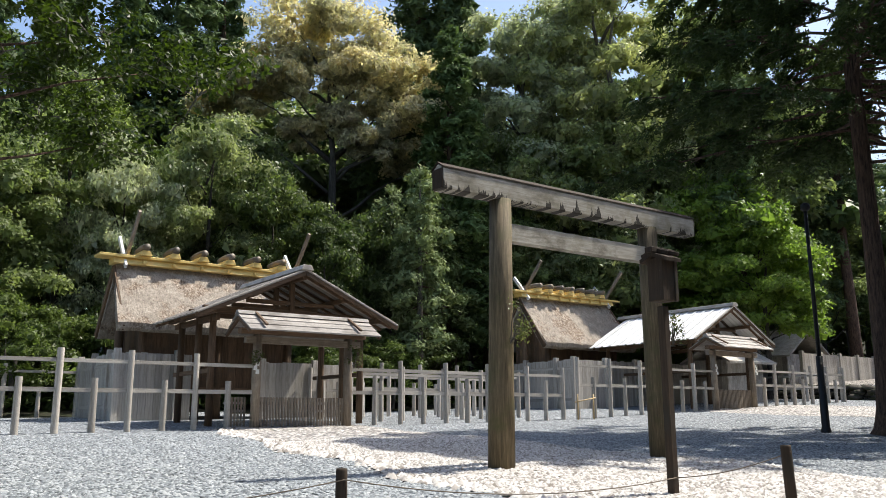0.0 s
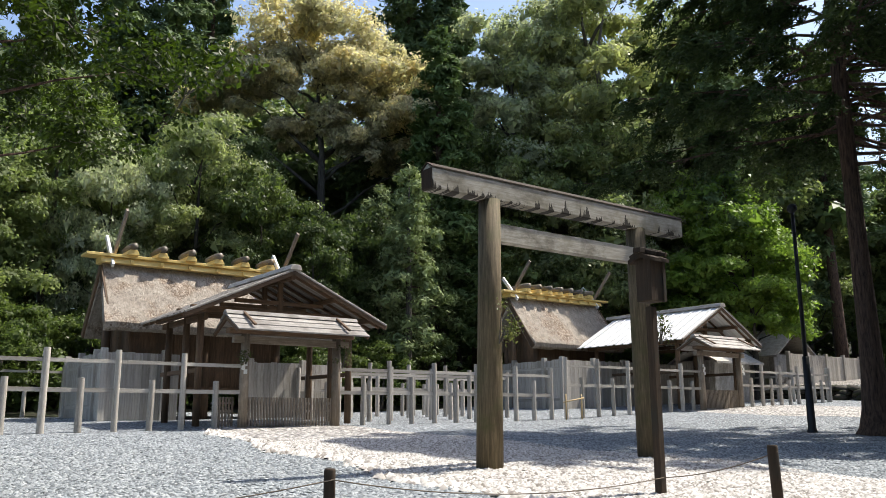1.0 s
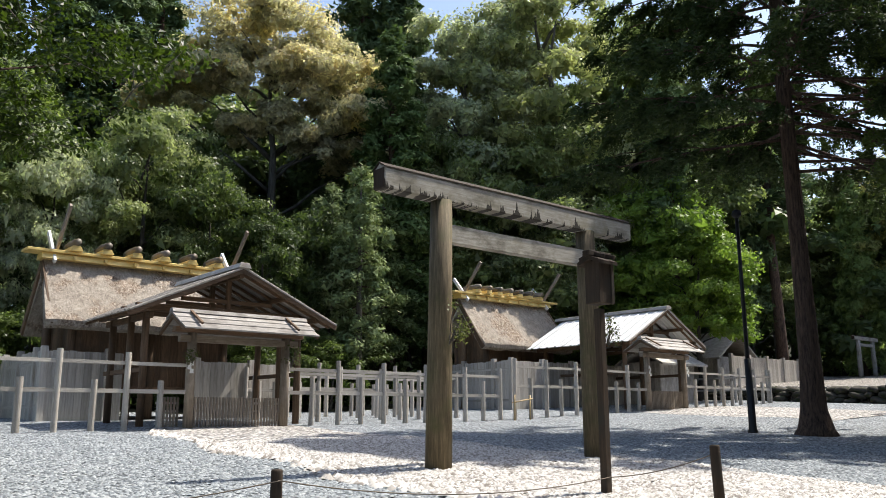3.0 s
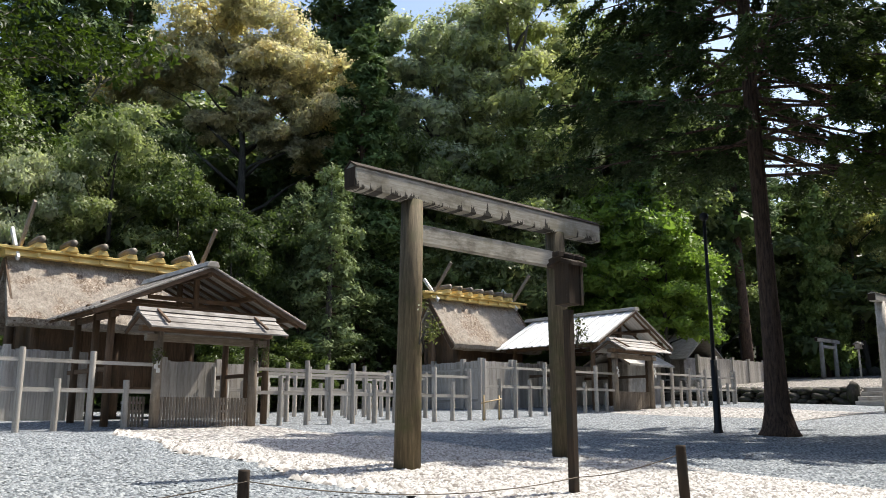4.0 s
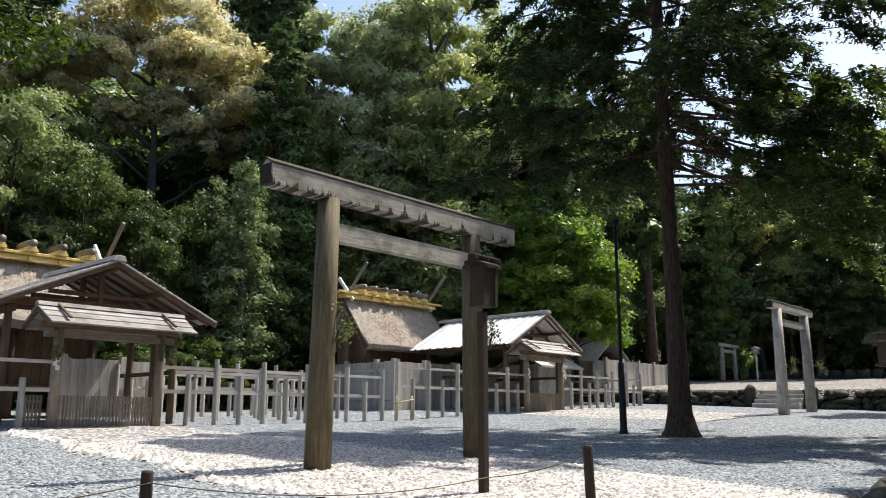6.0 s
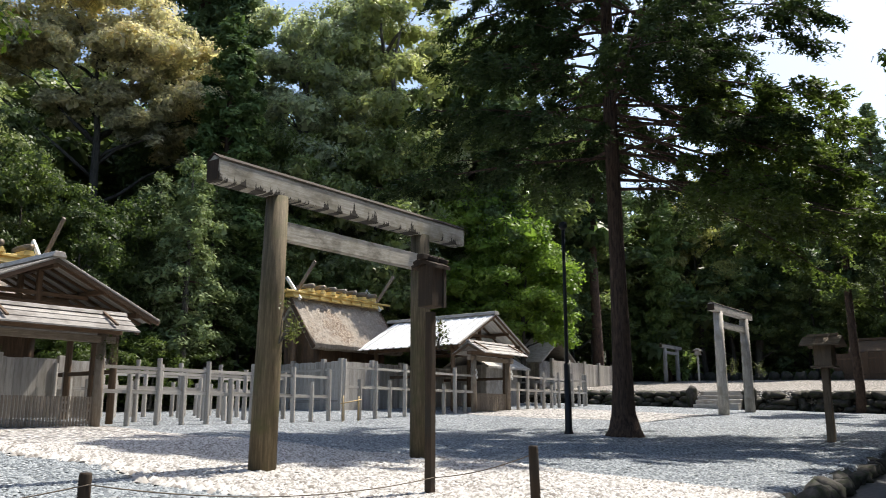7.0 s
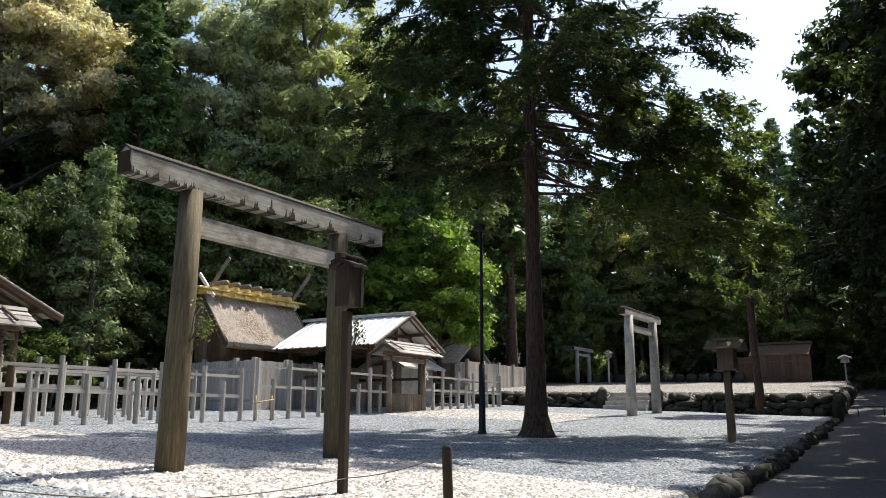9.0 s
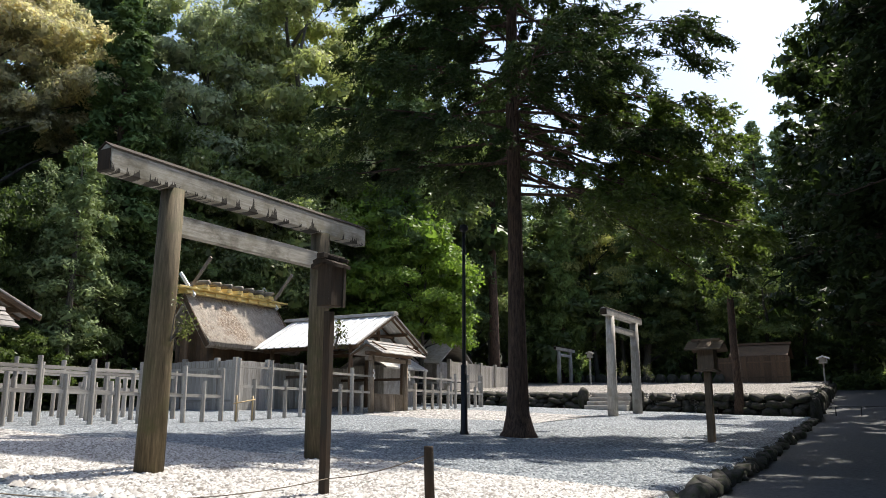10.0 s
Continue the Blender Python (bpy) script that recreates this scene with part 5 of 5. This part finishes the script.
def rope(points, label, r=0.0055):
    t = tube(points, [r] * len(points), 6)
    me = finish(t, rope_mat, "rope", True)
    return tagged(new("rope", me), label, "rope")


bollard(3.51, 6.29, 1.07, "dark-stained round wooden bollard holding a slack rope")
bollard(7.22, 4.49, 1.22, "dark-stained round wooden bollard holding a slack rope", 0.05)
bollard(-0.6, 8.3, 0.95, "dark-stained round wooden bollard holding a slack rope")


def sagging(a, b, sag, n=14):
    a, b = Vector(a), Vector(b)
    return [tuple(a + (b - a) * (k / n) - Vector((0, 0, sag * 4 * (k / n) * (1 - k / n)))) for k in range(n + 1)]


rope(sagging((3.51, 6.24, 0.98), (7.16, 5.72, 0.86), 0.14), "slack dark rope strung between bollards")
rope(sagging((7.16, 5.72, 0.86), (7.22, 4.44, 1.16), 0.05), "slack dark rope strung between bollards")
rope(sagging((3.51, 6.24, 0.98), (-0.6, 8.25, 0.88), 0.2), "slack dark rope strung between bollards")


def lantern(x, y, z0, post_top, box_top, roof_top, w, label, woods, flat=False, eave=1.75, pw=0.05):
    """A roofed wooden box on a post."""
    l = thing("post_lantern", (x, y, z0), label, "lantern", "post lanterns")
    part("post", box(x - pw, x + pw, y - pw, y + pw, z0 - 0.15, post_top, 0.008), woods[0], l)
    h = w / 2
    if pw > 0.046:
        part("base_plate", box(x - h - pw * 0.9, x + h + pw * 0.9, y - h - pw * 0.9, y + h + pw * 0.9, post_top, post_top + 0.05, 0.008), woods[0], l)
    part("box", box(x - h, x + h, y - h, y + h, post_top + 0.05, box_top, 0.01), woods[0], l)
    axis = "y" if flat else "x"
    cu, cv = (x, y) if flat else (y, x)
    for s in (-1, 1):
        part("corner_strip", box(x + s * h - 0.025, x + s * h + 0.025, y - h - 0.02, y - h + 0.02, post_top + 0.05, box_top, 0.004), woods[1], l)
        part("roof_slope", prism([(cu, roof_top), (cu + s * h * eave, box_top - 0.01), (cu + s * h * eave, box_top - 0.05), (cu, roof_top - 0.05)], axis, cv - h * eave, cv + h * eave), woods[1], l)
        for u in (-0.7, 0.7):
            a, e = (cu, cv + u * h * 1.2, roof_top + 0.03), (cu + s * h * 1.7, cv + u * h * 1.2, box_top + 0.03)
            a, e = (a, e) if flat else ((a[1], a[0], a[2]), (e[1], e[0], e[2]))
            part("batten", beam_between(a, e, 0.035, 0.045), woods[1], l)
    rx, ry = (0.05, h * 1.85) if flat else (h * 1.85, 0.05)
    part("ridge", box(x - rx, x + rx, y - ry, y + ry, roof_top - 0.01, roof_top + 0.05, 0.005), woods[1], l)
    return l


lantern(22.0, 5.15, height(22.0, 5.15), 2.70, 3.28, 3.50, 0.40, "brown wooden post lantern with a slatted plank roof by the curb", (lamp_wood_z, lamp_wood_y), True, 2.3, 0.085)
lantern(7.16, 5.77, height(7.16, 5.77), 2.66, 3.19, 3.25, 0.21, "dark wooden notice box with a small roof on a slim post", (dark_wood, dark_wood), False, 1.5, 0.045)
lantern(59.6, 6.45, terrace(59.6, 6.45), 5.1, 5.42, 5.55, 0.45, "small post lantern with a pale roof on the terrace", (grey_z, glow_white))
lantern(54.2, 20.6, terrace(54.2, 20.6), 5.6, 5.9, 6.0, 0.3, "slim grey post lantern on the terrace", (grey_z, grey_x))


def lamp_pole(x, y):
    z0 = height(x, y)
    p = thing("lamp_pole", (x, y, z0), "thin black steel lamp pole standing on the gravel", "pole")
    part("base", tube([(x, y, z0 - 0.1), (x, y, z0 + 0.02), (x, y, z0 + 0.12), (x, y, z0 + 1.9)], [0.16, 0.13, 0.10, 0.085], 14), black_metal, p, smooth=True)
    part("shaft", tube([(x, y, z0 + 1.9), (x, y, z0 + 5.7)], [0.055, 0.045], 12), black_metal, p, smooth=True)
    part("head", tube([(x, y, z0 + 5.7), (x, y, z0 + 5.78), (x, y, z0 + 5.9), (x, y, z0 + 5.94)], [0.05, 0.13, 0.11, 0.03], 12), black_metal, p, smooth=True)


lamp_pole(20.15, 11.38)


def sprig(x, y, z, size, label, seed):
    """A leafy evergreen sprig tied to a post."""
    rng = np.random.default_rng(seed)
    s = thing("evergreen_sprig", (x, y, z), label, "branch", "evergreen sprigs")
    bm = bmesh.new()
    pts = []
    for k in range(9):
        a = rng.uniform(0, 6.28)
        end = np.array([x + math.cos(a) * size * 0.5, y - abs(math.sin(a)) * size * 0.45, z + size * rng.uniform(-0.2, 1.0)])
        tube([(x, y, z - size * 0.35), tuple((np.array([x, y, z]) + end) / 2), tuple(end)], [0.009, 0.007, 0.004], 5, bm)
        pts.append(end + rng.normal(0, size * 0.13, (24, 3)))
    part("twigs", bm, bark_grey, s)
    c = new("leaves", leaf_mesh(np.concatenate(pts), 0.036, seed, 0.1, "leaves"))
    hang(c, s)
    c.color = (0.12, 0.13, 0.055, 1)


sprig(7.42, 8.62, 2.62, 0.42, "evergreen sprig tied to the torii post", 3)
sprig(10.95, 8.66, 2.75, 0.35, "evergreen sprig tied to the torii post", 4)
sprig(11.5, 20.04, 2.95, 0.4, "evergreen sprig tied to the gate post", 5)
sprig(8.66, 20.04, 2.9, 0.3, "evergreen sprig tied to the gate post", 6)
sprig(33.85, 11.55, 3.3, 0.5, "evergreen sprig tied to the torii post", 7)
sprig(37.5, 11.55, 3.4, 0.5, "evergreen sprig tied to the torii post", 8)



def streamer(x, y, z, label):
    """A zigzag of folded white paper."""
    bm = bmesh.new()
    w, h = 0.05, 0.10
    for k in range(4):
        cx = x + (0.03 if k % 2 else -0.03)
        box(cx - w, cx + w, y - 0.004 - 0.003 * k, y - 0.001 - 0.003 * k, z - h * (k + 1), z - h * k + 0.015, 0, bm)
    tagged(new("paper_streamer", finish(bm, paper, "paper_streamer")), label, "paper", "paper streamers")


streamer(8.62, 20.03, 2.98, "white folded paper streamer tied to the gate post")
streamer(27.9, 20.03, 3.45, "white folded paper streamer tied to the gate post")
streamer(30.55, 20.03, 3.5, "white folded paper streamer tied to the gate post")

stand = thing("bamboo_stand", (20.2, 19.7, height(20.2, 19.7)), "small tied bamboo frame before the fence corner", "barrier")
for dx in (-0.32, 0.42):
    xx = 20.2 + dx
    part("stake", tube([(xx, 19.75, height(xx, 19.75) - 0.05), (xx, 19.75, 2.2)], [0.025, 0.025], 8), bamboo, stand, smooth=True)
part("crossbar", tube([(19.75, 19.74, 1.93), (20.72, 19.74, 2.08)], [0.02, 0.02], 8), bamboo, stand, smooth=True)


# ---- farther buildings ----
def small_shrine(x0, x1, y0, y1, base, wall_top, ridge, label, along="x", timber=None):
    """A little board-walled building under a plank roof with forked finials."""
    wz, wx, wy = timber or (grey_z, grey_x, grey_y)
    s = thing("small_shrine", ((x0 + x1) / 2, (y0 + y1) / 2, base), label, "hut", "small board huts")
    cx, cy = (x0 + x1) / 2, (y0 + y1) / 2
    for y in (y0, y1):
        n = round((x1 - x0) / 0.3)
        for k in range(n):
            a = x0 + (x1 - x0) * k / n
            part("board", box(a, a + (x1 - x0) / n - 0.01, y - 0.03, y + 0.03, base - 0.1, wall_top, 0), wz, s)
    for x in (x0, x1):
        n = round((y1 - y0) / 0.3)
        for k in range(n):
            a = y0 + (y1 - y0) * k / n
            part("board", box(x - 0.03, x + 0.03, a, a + (y1 - y0) / n - 0.01, base - 0.1, wall_top, 0), wz, s)
    o = 0.5
    if along == "x":
        for sg in (-1, 1):
            e = cy + sg * ((y1 - y0) / 2 + o)
            part("roof_slope", prism([(cy, ridge), (e, wall_top - 0.1), (e, wall_top - 0.2), (cy, ridge - 0.1)], "x", x0 - o, x1 + o), wx, s)
        part("ridge_beam", box(x0 - o - 0.1, x1 + o + 0.1, cy - 0.12, cy + 0.12, ridge, ridge + 0.16, 0.01), wx, s)
        for x in (x0 - o + 0.3, x1 + o - 0.3):
            for sg in (-1, 1):
                part("forked_finial", beam_between((x, cy + sg * 0.2, ridge), (x, cy - sg * 0.3, ridge + 0.6), 0.06, 0.1), wz, s)
    else:
        for sg in (-1, 1):
            e = cx + sg * ((x1 - x0) / 2 + o)
            part("roof_slope", prism([(cx, ridge), (e, wall_top - 0.1), (e, wall_top - 0.2), (cx, ridge - 0.1)], "y", y0 - o, y1 + o), wy, s)
        part("ridge_beam", box(cx - 0.12, cx + 0.12, y0 - o - 0.1, y1 + o + 0.1, ridge, ridge + 0.16, 0.01), wy, s)
    return s


small_shrine(43.5, 47.0, 26.5, 29.5, terrace(45, 27), 4.9, 6.3, "little grey shrine hut with a plank roof at the forest edge", "y")
board_fence(41.8, 24.6, 51.0, 24.6, 4.75, "grey board fence before the little shrine")
small_shrine(33.4, 36.2, 23.4, 25.2, height(34, 24), 4.05, 4.7, "lean grey plank-roofed side hut beside the hall", "x")
small_shrine(62.2, 64.0, 9.4, 12.4, terrace(63, 10), 6.0, 6.75, "brown board-walled hut with a plank roof on the terrace", "y", (brown_z, brown_x, brown_y))
board_fence(61.0, 13.6, 61.0, 8.7, 5.75, "brown board fence before the hut on the terrace", unit_box(brown_z, "board"))
staff = tagged(new("staff", finish(tube([(23.3, 5.35, height(23.3, 5.35) - 0.1), (23.25, 5.4, 3.1)], [0.035, 0.03], 8), grey_z, "staff", True)), "thin grey pole leaning beside the lantern", "pole")
low_bar = thing("low_barrier", (44, 2.2, road_z(44)), "low dark metal barrier standing across the road", "barrier")
for k in range(5):
    yy = 4.4 - 1.1 * k
    part("upright", tube([(44, yy, road_z(44) - 0.05), (44, yy, road_z(44) + 0.45)], [0.025, 0.025], 6), black_metal, low_bar)
part("bar", tube([(44, 4.6, road_z(44) + 0.43), (44, -0.2, road_z(44) + 0.43)], [0.022, 0.022], 6), black_metal, low_bar)
wall2 = tagged(thing("terrace_edge", (62, 24, 4.4), "low line of dark boulders along the back of the terrace", "stone wall"), kind="structure")
rng = random.Random(12)
y = 13.0
while y < 31:
    w = rng.uniform(0.6, 1.1)
    piece("stone", rng.choice(boulders), wall2, (60.5, y + w / 2, terrace(60.5, y) + 0.2), (0.8, w * 1.1, 0.9), (0, 0, rng.uniform(-.3, .3)))
    y += w
